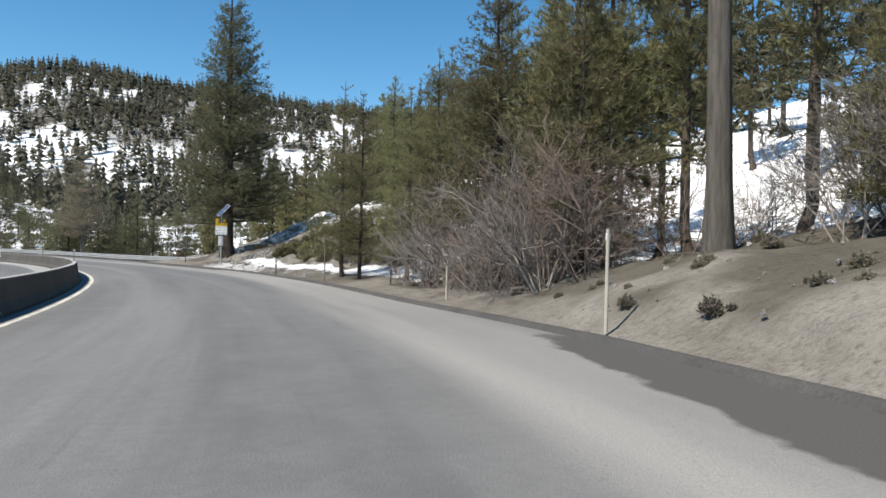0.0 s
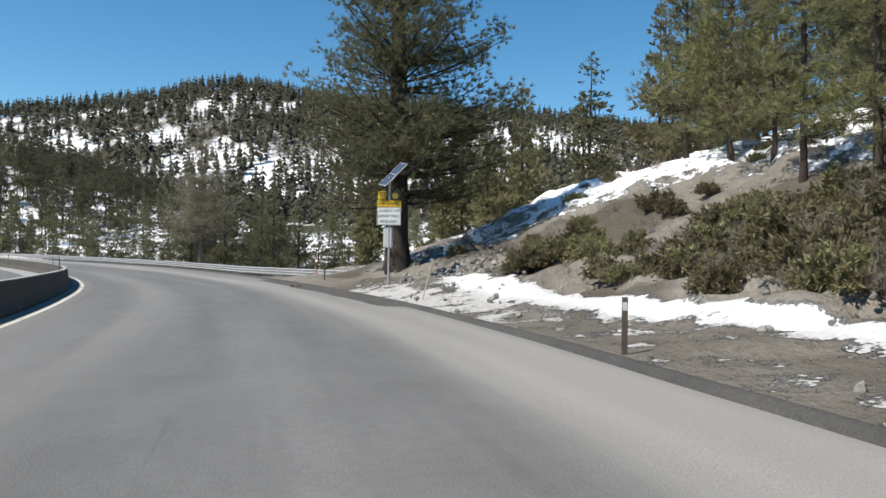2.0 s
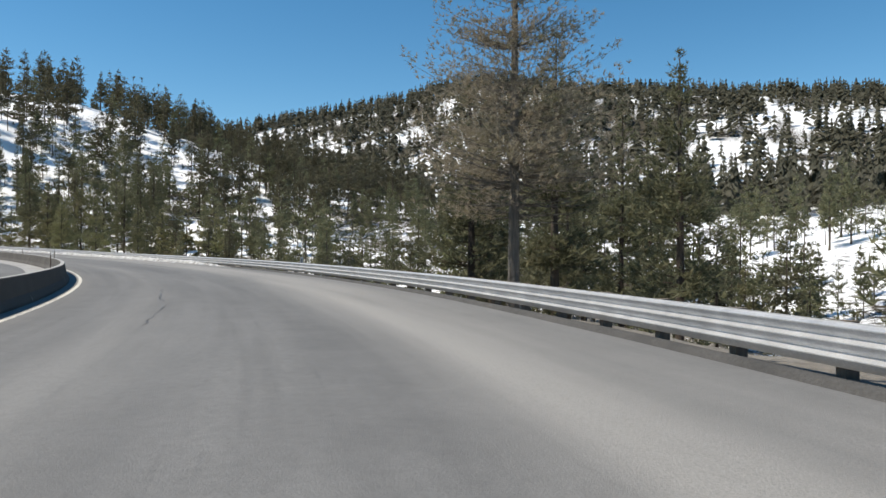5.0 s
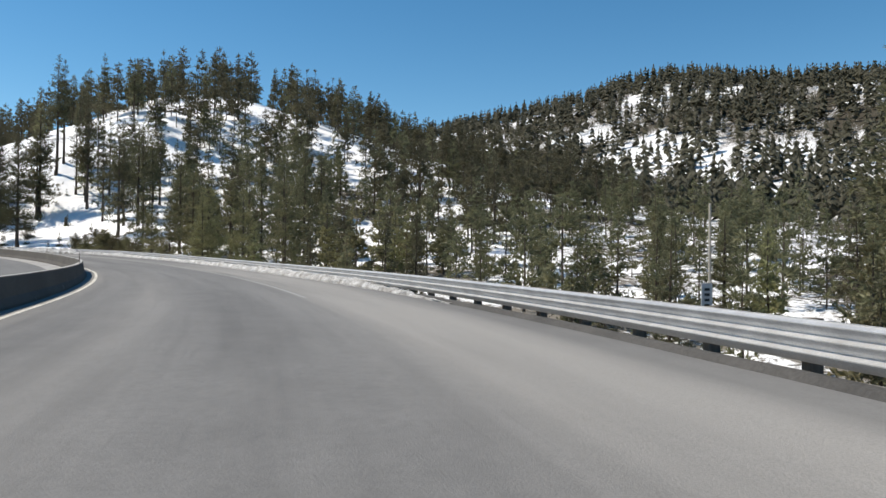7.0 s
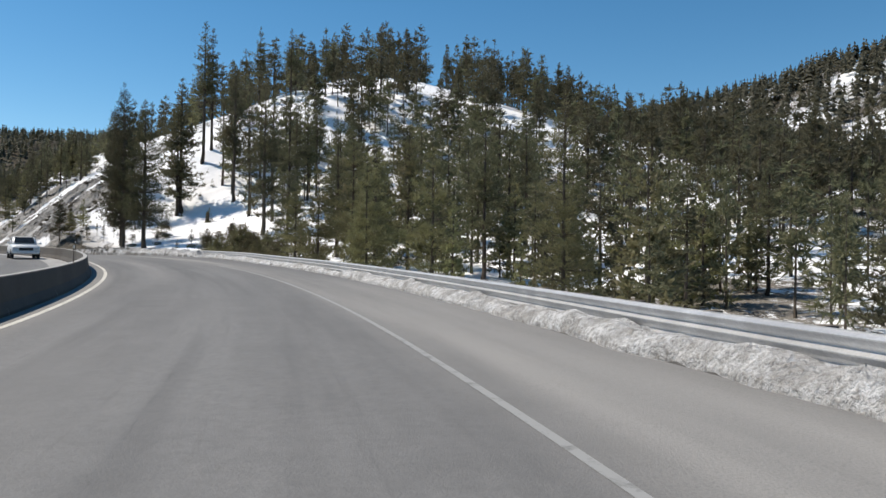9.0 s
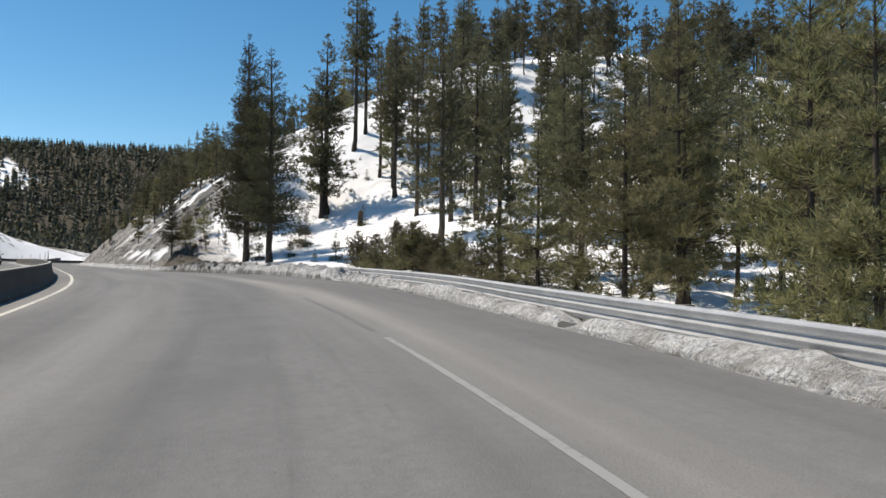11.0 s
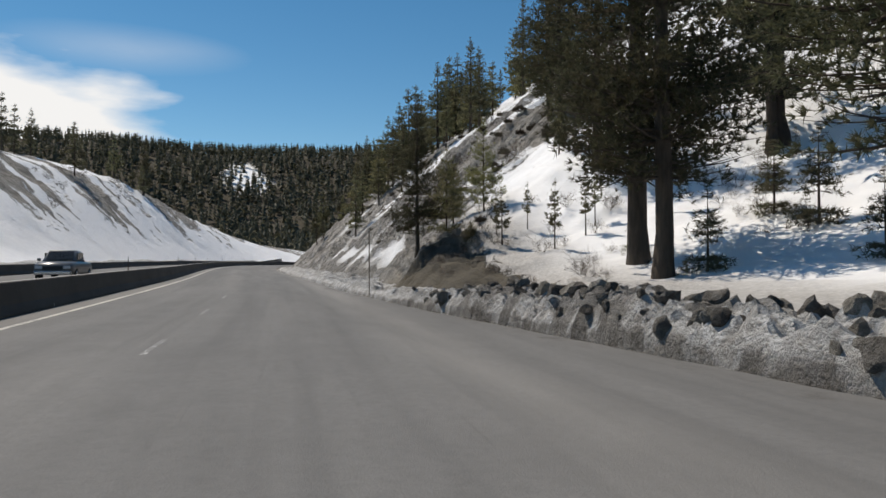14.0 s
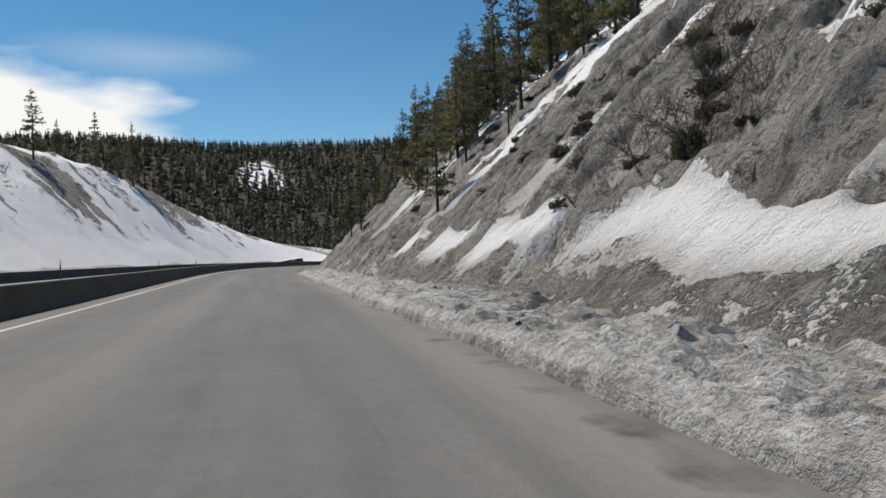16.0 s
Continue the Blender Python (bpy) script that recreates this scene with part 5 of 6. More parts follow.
# the knob: pines on snow
for s, l, h, v in ((270.2, 11.9, 23.5, 0), (267.0, 11.0, 21, 1), (257.6, 10.7, 19, 1), (281.2, 15.6, 17, 0)):
    place("bole_pine", s, l, h, v, "snow-slope pines")
for s, l, h, v in ((277.4, 23.2, 21.5, 0), (287.6, 33, 22, 1), (285.8, 30.5, 25, 0), (272.6, 29.9, 22, 2), (249.8, 23.4, 20, 0), (230.3, 22.4, 14, 1), (217.7, 17.7, 10.5, 2), (230.0, 27.8, 12, 0),
                   (262.3, 38.9, 15, 1), (263.1, 45.8, 12, 0), (263.4, 28.0, 16, 1), (256.8, 28.4, 19, 0), (252.6, 28.8, 18, 2), (241.1, 29.3, 15, 1), (277.1, 22.5, 17.5, 2),
                   (223.7, 21.2, 12.5, 1), (242.3, 41.5, 11, 0), (233.4, 48.8, 15, 2), (224.6, 43.9, 15.5, 1), (212.9, 27.3, 15, 0), (218.5, 35.0, 15, 2), (228.5, 39.0, 13, 1),
                   (238.0, 52.0, 12, 0), (231.0, 32.0, 13, 2), (226.5, 25.0, 13, 0), (221.0, 29.5, 13.5, 1), (284.5, 36.0, 16, 2), (292.0, 52.0, 16, 0), (306.0, 53.0, 17, 1)):
    place("stem_pine" if s > 245 and l > 25 else "spire_pine", s, l, h, v, "snow-slope pines")
count = 0
while count < 70:
    x, y = RNG.uniform(-300, -165), RNG.uniform(205, 312)
    s, l = (float(v[0]) for v in station(np.array([x]), np.array([y])))
    if l < 50 or math.hypot(x + 216, y - 250) < 7:
        continue
    dense = 0.25 + 0.75 * (vnoise(np.array(x / 18), np.array(y / 18), 5) > 0.36)
    if RNG.random() > dense:
        continue
    kind = ("forest_pine", "forest_fir", "slope_pine", "forest_pine", "forest_snag", "slope_pine", "forest_fir")[count % 7]
    plant(kind, x, y, RNG.uniform(11, 16.5) - 3.0 * (l < 60), count % 2 if kind == "slope_pine" else count % 3, group="snow-slope pines")
    count += 1
for s, l, h, v in ((258.5, 33.0, 16, 0), (261.0, 36.5, 15, 1), (266.5, 33.5, 17, 2), (268.5, 39.0, 15, 0), (274.5, 35.5, 16, 1), (279.0, 31.0, 17, 2), (281.5, 37.0, 15, 0),
                   (255.0, 38.0, 14, 1), (271.0, 44.0, 14, 2), (276.5, 41.5, 15, 1)):
    place("stem_pine", s, l, h, v, "snow-slope pines")
for k in range(14):
    place(("slope_pine", "spire_pine", "forest_fir", "forest_snag")[k % 4], RNG.uniform(246, 300), RNG.uniform(40, 66), RNG.uniform(8, 12), k % 2, "snow-slope pines")
for s, l, h in ((268.4, 17.5, 3.4), (270.9, 17.7, 2.8), (266.6, 12.2, 2.6), (272.5, 13.0, 1.6), (262.0, 14.0, 2.2)):
    place("small_fir", s, l, h, int(s) % 2, "saplings in the snow")
for k in range(18):
    s, l = RNG.uniform(236, 284), 12 + 22 * RNG.random()
    place("small_fir", s, l, RNG.uniform(0.8, 2.6), k % 2, "saplings in the snow")
place("bole_pine", 280.5, 6.3, 7.4, 1, "cut-edge pines")
place("bole_pine", 292.3, 17.8, 15.0, 0, "cut-edge pines")
place("bole_pine", 289.3, 17.2, 15.0, 1, "cut-edge pines")
for s, l, h, v in ((281.4, 7.9, 4.4, 1), (283.4, 10.4, 4.6, 2), (285.0, 9.2, 3.6, 1)):
    place("young_pine", s, l, h, v, "cut-edge pines")
for s, l, h in ((283.2, 15.4, 4.2), (282.3, 16.2, 4.6), (284.5, 15.0, 3.8), (281.0, 16.8, 4.4), (286.5, 15.6, 4.0)):
    place("forest_snag", s, l, h, int(s) % 3, "cut-edge pines")
place("bushy_pine", 279.2, 8.5, 1.0, 0, "cut-edge pines")
for s, l, h in ((277.4, 9.4, 2.6), (278.7, 11.0, 2.2), (278.9, 9.6, 1.9), (275.3, 10.9, 3.0), (276.0, 12.6, 2.8), (277.0, 13.5, 2.6), (275.0, 16.0, 3.0)):
    place("forest_snag", s, l, h, 1, "cut-edge pines")
for k in range(44):
    s, l = RNG.uniform(316, 385), RNG.uniform(9, 30)
    place(("valley_pine", "forest_fir", "forest_pine")[k % 3], s, l, RNG.uniform(3.5, 8), k % 3, "cut-edge pines")
for k in range(34):
    s, l = RNG.uniform(318, 372), RNG.uniform(16, 27)
    place(("spire_pine", "forest_fir", "spire_pine")[k % 3], s, l, RNG.uniform(6, 11), k % 3, "cut-edge pines")
for k in range(20):
    s, l = RNG.uniform(288, 400), RNG.uniform(26, 44)
    place(("forest_pine", "forest_fir", "valley_pine")[k % 3], s, l, RNG.uniform(5, 10), k % 3, "cut-edge pines")
for s, l, k in ((280.0, 7.2, 0.4), (281.2, 8.8, 0.5), (282.0, 9.8, 0.8), (298.6, 9.2, 0.9), (296.8, 9.6, 1.2),
                (298.2, 11.2, 1.3), (300.0, 12.4, 1.2), (303.0, 9.6, 0.9)):
    shrub("leafy", s, l, k * 0.5, 3 + int(s) % 2, "dark brush clinging to the cut slope", "cut brush")
    shrub("bare", s + 0.3, l + 0.2, k * 0.75, 5, "dark leafless brush on the rock cut", "cut brush")
for s, l, k in ((290.4, 16.9, 1.0), (289.3, 16.6, 1.2), (288.0, 16.4, 1.1), (286.8, 16.2, 0.9)):
    shrub("leafy", s, l, k * 0.55, 3 + int(s) % 2, "dark brush clinging to the cut slope", "cut brush")
    shrub("bare", s - 0.5, l - 0.2, k * 0.5, 5, "dark leafless brush on the rock cut", "cut brush")
for s, l, k in ((296.1, 9.5, 0.62), (296.6, 10.6, 0.66), (301.0, 8.4, 0.5), (302.9, 14.4, 0.7), (306.9, 12.2, 0.55), (306.2, 14.0, 0.6), (288.5, 11.5, 0.6), (290.5, 14.0, 0.7)):
    shrub("bare", s, l, k, 5, "dark leafless brush on the rock cut", "cut brush")
    shrub("leafy", s + 0.4, l - 0.2, 0.8 * k, 3, "dark brush clinging to the cut slope", "cut brush")
    shrub("bare", s - 0.5, l + 0.5, 0.9 * k, 1, "russet leafless brush on the rock cut", "cut brush")
for k in range(34):
    shrub("bare", RNG.uniform(268, 284), RNG.uniform(9, 22), RNG.uniform(0.2, 0.5), 5)
for k in range(26):
    shrub("bare", RNG.uniform(266, 280), RNG.uniform(6.2, 8.2), RNG.uniform(0.10, 0.26), 1 + 4 * (k % 2), "low dead brush on the leaf litter", "cut brush")
for s, l, k in ((4.0, 13.5, 1.2), (6.0, 15.0, 1.4), (8.5, 14.5, 1.3), (11.0, 14.5, 1.5), (12.5, 17.0, 1.6), (9.5, 18.0, 1.5), (14.0, 13.5, 1.2), (6.5, 18.5, 1.6), (3.0, 16.5, 1.5), (15.5, 19.0, 1.5)):
    shrub("thicket", s, l, 0.6 * k, int(s) % 3)
    shrub("bare", s + 1.2, l + 0.8, k, 2)
for s, l, h in ((5.0, 16.0, 9), (8.0, 19.5, 10), (11.5, 20.0, 11), (14.5, 17.0, 9), (2.0, 14.5, 8)):
    place("young_pine", s, l, h, int(s) % 3, "roadside pines")
for k in range(30):
    shrub("bare", RNG.uniform(276, 330), RNG.uniform(9, 24), RNG.uniform(0.25, 0.6), 5, "dark leafless brush on the rock cut", "cut brush")
for k in range(64):
    shrub("leafy", RNG.uniform(291, 345), RNG.uniform(9.5, 24), RNG.uniform(0.25, 0.6), 3 + k % 2, "dark brush clinging to the cut slope", "cut brush")
for k in range(20):
    s, l = RNG.uniform(318, 440), -RNG.uniform(35, 56)
    place(("spire_pine", "forest_fir", "forest_pine")[k % 3], s, l, RNG.uniform(7, 13), k % 3, "left bank pines")


for k in range(30):
    shrub("bare", RNG.uniform(318, 430), -RNG.uniform(25, 42), RNG.uniform(0.4, 1.0), 5, "dark leafless brush on the rock cut", "cut brush")


def far_woods(name, n, area, keep, height, label):
    """Distant conifers, each a few tiers of ragged boughs on a stem, in one mesh."""
    rng = np.random.default_rng(len(name))
    x, y = rng.uniform(area[0], area[1], n * 3), rng.uniform(area[2], area[3], n * 3)
    z = land(x, y)
    ok = keep(x, y, z, rng.random(n * 3))
    x, y, z = x[ok][:n], y[ok][:n], z[ok][:n]
    n = len(x)
    h = rng.uniform(*height, n)
    soup_v, soup_f = [], []
    tiers, fan = 5, 3
    for t in range(tiers):
        f = t / (tiers - 1)
        zb = z + h * (0.14 + 0.68 * f)
        rb = h * (0.20 * (1 - f) ** 0.55 + 0.055) * rng.uniform(0.7, 1.3, n)
        for q in range(fan):
            a = rng.uniform(0, 6.283, n)
            ca, sa = np.cos(a), np.sin(a)
            tip = np.stack([x + ca * rb, y + sa * rb, zb - 0.05 * h + rng.normal(0, 0.02, n) * h], 1)
            wv = 0.55 * rb
            up = np.stack([x - sa * wv, y + ca * wv, zb + 0.05 * h], 1)
            dn = np.stack([x + sa * wv, y - ca * wv, zb + 0.05 * h], 1)
            top = np.stack([x, y, zb + h * (0.17 - 0.05 * f)], 1)
            k = len(soup_v) * n
            soup_v += [tip, up, top, dn]
            i = np.arange(n)
            soup_f += [np.stack([i + k, i + k + n, i + k + 2 * n], 1), np.stack([i + k, i + k + 2 * n, i + k + 3 * n], 1)]
    me = mesh_from(name, np.vstack(soup_v), np.vstack(soup_f), [NEEDLE_FAR])
    tagged(new(name, me), label, "forest", kind="stuff")


def mid_woods(name, n, area, keep, height, needles, label):
    """Conifers of the middle distance that stand too close to tell apart, in one mesh."""
    rng = np.random.default_rng(31 + len(name))
    kinds = []
    for k, (shape, bole, spread) in enumerate((("pine", 0.10, 3.0), ("fir", 0.05, 3.1), ("pine", 0.22, 2.2), ("pine", 0.06, 3.4), ("fir", 0.10, 2.7))):
        wood, crown = conifer(900 + k, 14, bole, spread * 1.12, shape, 22, 4, 4.4, 1.2, 4, sides=4, trunk_r=0.15, limbs=0.1, slim=0.12, fine=True)
        v1, f1, v2, f2 = np.vstack(wood.v), np.vstack(wood.f), np.vstack(crown.v), np.vstack(crown.f)
        kinds.append((np.vstack([v1, v2]), np.vstack([f1, f2 + len(v1)]), np.concatenate([np.zeros(len(f1)), np.ones(len(f2))])))
    x, y = rng.uniform(area[0], area[1], n * 4), rng.uniform(area[2], area[3], n * 4)
    s, l = station(x, y)
    ok = keep(x, y, s, l, rng.random(n * 4))
    x, y, s, l = x[ok][:n], y[ok][:n], s[ok][:n], l[ok][:n]
    z = land(x, y, s, l)
    vs, fs, ms, base = [], [], [], 0
    for i in range(len(x)):
        v, f, m = kinds[i % 5]
        k, a = rng.uniform(*height) / 14, rng.uniform(0, 6.283)
        w = k * rng.uniform(0.85, 1.2)
        c, d = math.cos(a) * w, math.sin(a) * w
        vs.append(np.stack([v[:, 0] * c - v[:, 1] * d + x[i], v[:, 0] * d + v[:, 1] * c + y[i], v[:, 2] * k + z[i]], 1))
        fs.append(f + base), ms.append(m)
        base += len(v)
    me = mesh_from(name, np.vstack(vs), np.vstack(fs), [BARK, needles], mat_index=np.concatenate(ms))
    tagged(new(name, me), label, "forest", kind="stuff")


mid_woods("knob_woods", 460, (-335, -95, 205, 360),
          lambda x, y, s, l, r: (l > 50) & (np.hypot(x + 216, y - 250) > 7) & (r < 0.25 + 0.75 * (vnoise(x / 22, y / 22, 5) > 0.38)) & ~((s > 285) & (l < 48)), (10, 16), NEEDLE_DARK,
          "open dark pine wood climbing the snowy knob")
mid_woods("flank_woods", 430, (-190, 20, 120, 300), lambda x, y, s, l, r: (l > 30) & (l < 120) & (s > 100) & (np.hypot(x + 250, y - 262) > 75) & (r < 0.18 + (vnoise(x / 15, y / 15, 8) > 0.47)), (5, 12.5), NEEDLE_DARK,
          "dense green conifers filling the hollow beyond the rail")
NEEDLE_FAR = foliage("distant_needles", (0.085, 0.088, 0.058), (0.130, 0.130, 0.082), (0.150, 0.138, 0.090))
far_woods("hill_woods", 9000, (-620, 420, 330, 1250),
          lambda x, y, z, r: r < np.where((fbm(x, y, 55, 3, 27) * 0.5 + fbm(x, y, 14, 2, 21) * 0.5 - 0.4 * smooth(110, 185, z)) < 0.02, 0.95, 0.26), (9, 20),
          "wooded mountainside of dark conifers with snow between them")
far_woods("west_woods", 10500, (-1260, -470, -330, 640), lambda x, y, z, r: (np.hypot((x + 930) / 1.6, y - 205) > 22) | (r < 0.5), (10, 18),
          "dark wooded ridge at the end of the valley")
far_woods("valley_woods", 900, (-330, 120, 330, 430), lambda x, y, z, r: (np.hypot(x + 245, y - 255) > 95) & (r < 0.8), (8, 14),
          "dense conifers filling the valley beyond the rail")


# ---- guard rail ----
def build_rail():
    root = tagged(empty("guard_rail"), "galvanised triple-corrugated steel guard rail on timber posts", "guard rail", kind="structure")
    prof = [(0.0, 0.10)]
    for h in (0.10, 0.27, 0.44):
        prof += [(0.045, h + 0.045), (0.088, h + 0.105), (0.090, h + 0.120), (0.0, h + 0.155), (0.0, h + 0.17)]
    s = 70.5
    while s < 233:
        ss = np.linspace(s, s + 3.83, 5)
        face = pave_edge(ss) + 0.62 + 0.75 * smooth(203, 222, ss) + 0.4 * smooth(222, 234, ss) + 4.2 * (1 - smooth(64, 90, ss))
        me = strip("rail_beam", ss, [face - p for p, _ in prof], [np.full_like(ss, h) for _, h in prof], STEEL, False, smooth_shade=False)
        piece("rail_beam", me, root)
        s += 3.81
    post = box(0.15, 0.20, 1.15, (0, 0, 0.02), 0.012)
    me = bpy.data.meshes.new("rail_post")
    post.to_mesh(me)
    post.free()
    me.materials.append(POST_WOOD)
    block = box(0.14, 0.18, 0.40, (0, 0, 0), 0.01)
    mb = bpy.data.meshes.new("spacer_block")
    block.to_mesh(mb)
    block.free()
    mb.materials.append(POST_WOOD)
    for s in np.arange(71.7, 233, 1.905):
        l = float(pave_edge(s)) + 0.62 + 0.75 * float(smooth(203, 222, s)) + 0.4 * float(smooth(222, 234, s)) + 4.2 * (1 - float(smooth(64, 90, s)))
        k = int(np.argmin(np.abs(SL - s)))
        a = math.degrees(math.atan2(TAN[k, 1], TAN[k, 0]))
        for m_, dl, z, nm in ((me, 0.29, 0.0, "rail_post"), (mb, 0.11, 0.36, "spacer_block")):
            x, y = at(s, l + dl)
            piece(nm, m_, root, pose(float(x), float(y), float(road_z(s, l)) + z, 0, 0, a))


build_rail()


# ---- posts and poles ----
def marker(name, s, l, h, r, mat, label, tilt=(0, 0), cap=None, flat=False):
    x, y = at(s, l)
    z = float(land(np.array([float(x)]), np.array([float(y)]))[0])
    root = empty(name, pose(float(x), float(y), z - 0.15, tilt[0], tilt[1], 0))
    bm = box(r * 2.4, r * 0.9, h + 0.15, (0, 0, (h + 0.15) / 2), r * 0.2) if flat else tube(r, r * 0.85, (0, 0, 0), (0, 0, h + 0.15), 8)
    part("post", bm, mat, root)
    if cap:
        part("reflector", box(r * 2.0, r * 1.0, 0.12, (0, 0, h + 0.02), 0.004), cap, root, "small reflector")
    return tagged(root, label, "marker post")


marker("marker_post", 10.8, 5.5, 1.55, 0.035, POLE_WOOD, "slim white-topped marker post at the pavement edge", cap=SIGN_WHITE)
marker("snow_pole", 33.1, 5.05, 2.6, 0.028, POST_WOOD, "thin tall wooden snow pole")
marker("delineator", 42.3, 4.9, 0.80, 0.035, BROWN_STEEL, "short dark brown delineator post", flat=True, cap=SIGN_WHITE)
marker("delineator", 27.5, 6.3, 0.6, 0.03, BROWN_STEEL, "short dark brown delineator post", flat=True)
marker("marker_post", 19.6, 5.6, 0.95, 0.03, POLE_WOOD, "slim pale marker post at the pavement edge")
marker("snow_pole", 54.3, 5.4, 1.25, 0.022, POLE_WOOD, "leaning thin wooden stake", tilt=(0, 14))
marker("delineator", 69.1, 5.95, 0.62, 0.035, BROWN_STEEL, "short dark brown delineator post", flat=True)
marker("snow_pole", 74.8, 7.3, 1.0, 0.03, ORANGE, "faded orange marker stake", tilt=(0, -10))
marker("snow_pole", 131.5, 8.3, 2.9, 0.03, POLE_WOOD, "tall pale snow pole behind the rail")
marker("snow_pole", 120.5, 12.0, 3.2, 0.03, POLE_WOOD, "tall pale snow pole behind the rail")
marker("snow_pole", 276.3, 3.5, 2.4, 0.022, POST_WOOD, "tall thin dark snow pole on the dirty berm")


def build_plaque():
    x, y = at(131.5, 8.25)
    z = float(land(np.array([float(x)]), np.array([float(y)]))[0])
    root = empty("mile_plaque", pose(float(x), float(y) - 0.05, z, 0, 0, 38))
    part("plate", box(0.22, 0.02, 0.62, (0, 0, 1.05), 0.006), CABINET, root)
    for k in range(5):
        part("mark", box(0.10, 0.006, 0.05, (0, -0.014, 0.84 + 0.10 * k)), BLACK, root)
    part("post", tube(0.025, 0.025, (0, 0.03, -0.2), (0, 0.03, 1.3)), SIGN_STEEL, root)
    tagged(root, "narrow grey post plaque with dark marks", "sign")


build_plaque()
for s in np.arange(19, 470, 24.0):
    l = float(barrier_face(s)) - 0.30
    x, y = at(s, l)
    root = empty("barrier_marker", pose(float(x), float(y), float(road_z(s, l)) + 0.80))
    part("stem", tube(0.022, 0.018, (0, 0, 0), (0, 0, 0.62), 6), BROWN_STEEL, root)
    part("reflector", box(0.07, 0.02, 0.12, (0, 0, 0.56), 0.004), SIGN_WHITE, root)
    tagged(root, "thin dark marker post on top of the median barrier", "marker post", "barrier markers")


# ---- flashing-beacon sign ----
def letters(text, size, material, parent, m):
    cu = bpy.data.curves.new("lettering", "FONT")
    cu.body, cu.size, cu.align_x, cu.align_y, cu.extrude = text, size, "CENTER", "CENTER", 0.002
    tmp = new("lettering", cu)
    dg = bpy.context.evaluated_depsgraph_get()
    me = bpy.data.meshes.new_from_object(tmp.evaluated_get(dg))
    bpy.data.objects.remove(tmp)
    me.materials.clear()
    me.materials.append(material)
    return piece("lettering", me, parent, m)


def build_sign():
    x, y = at(59.8, 6.0)
    z = float(land(np.array([float(x)]), np.array([float(y)]))[0])
    root = empty("chain_control_sign", pose(float(x), float(y), z, 0, 0, -6))
    part("post", tube(0.045, 0.045, (0, 0.05, -0.3), (0, 0.05, 4.1), 12), SIGN_STEEL, root, "galvanised steel tube")
    white = part("sign_panel", box(0.92, 0.02, 0.68, (0, -0.02, 2.62), 0.008), SIGN_WHITE, root, "white regulatory panel with black border")
    yellow = part("warning_panel", box(0.92, 0.02, 0.25, (0, -0.02, 3.10), 0.008), SIGN_YELLOW, root, "yellow panel with black words")
    for dx, dz, sx, sz in ((0, 0.32, 0.88, 0.014), (0, -0.32, 0.88, 0.014), (0.435, 0, 0.014, 0.64), (-0.435, 0, 0.014, 0.64)):
        part("border", box(sx, 0.004, sz, (dx, -0.032, 2.62 + dz)), BLACK, white)
    up = pose(0, 0, 0, 90, 0, 0)
    for text, xx, zz in (("CHAINS", -0.13, 2.825), ("OR", 0.31, 2.825), ("SNOW", -0.225, 2.62), ("TIRES", 0.215, 2.62), ("REQUIRED", 0, 2.415)):
        letters(text, 0.142, BLACK, white, Matrix.Translation((xx, -0.034, zz)) @ up)
    for text, xx in (("WHEN", -0.26), ("FLASHING", 0.13)):
        letters(text, 0.092, BLACK, yellow, Matrix.Translation((xx, -0.034, 3.10)) @ up)
    for dx, nm in ((-0.28, "left"), (0.24, "right")):
        head = part("beacon", box(0.30, 0.16, 0.32, (dx, 0.03, 3.40), 0.02), SIGN_YELLOW if dx < 0 else BROWN_STEEL, root, "square beacon head")
        part("lens", tube(0.12, 0.12, (dx, -0.05, 3.40), (dx, -0.09, 3.40), 20), LENS, head, "amber beacon lens")
        part("visor", box(0.27, 0.14, 0.012, (dx, -0.12, 3.535), 0.004), SIGN_YELLOW if dx < 0 else BROWN_STEEL, head, "projecting beacon visor")
    cab = part("control_box", box(0.34, 0.26, 0.78, (-0.05, 0.16, 1.82), 0.015), CABINET, root, "grey control cabinet")
    part("cabinet_door", box(0.29, 0.012, 0.70, (-0.05, 0.022, 1.82), 0.004), CABINET, cab)
    tilt = Matrix.Translation((0.12, 0.1, 4.22)) @ pose(0, 0, 0, 0, 0, 22) @ pose(0, 0, 0, 0, -46, 0) @ pose(0, 0, 0, 14, 0, 0)
    bm = box(1.22, 0.72, 0.035, (0, 0, 0), 0.006)
    bm.transform(tilt)
    panel = part("solar_panel", bm, SIGN_STEEL, root, "tilted solar panel in an aluminium frame")
    for a in (-0.295, 0.295):
        for b in range(2):
            bm = box(0.56, 0.31, 0.006, (a, -0.165 + 0.33 * b, 0.021))
            bm.transform(tilt)
            part("solar_cell", bm, CELL, panel, "blue solar cells")
    part("bracket", tube(0.025, 0.025, (0, 0.05, 3.9), (0.12, 0.1, 4.2), 8), SIGN_STEEL, root)
    tagged(root, "solar-powered chain control sign with beacons on a steel post", "road sign")


build_sign()


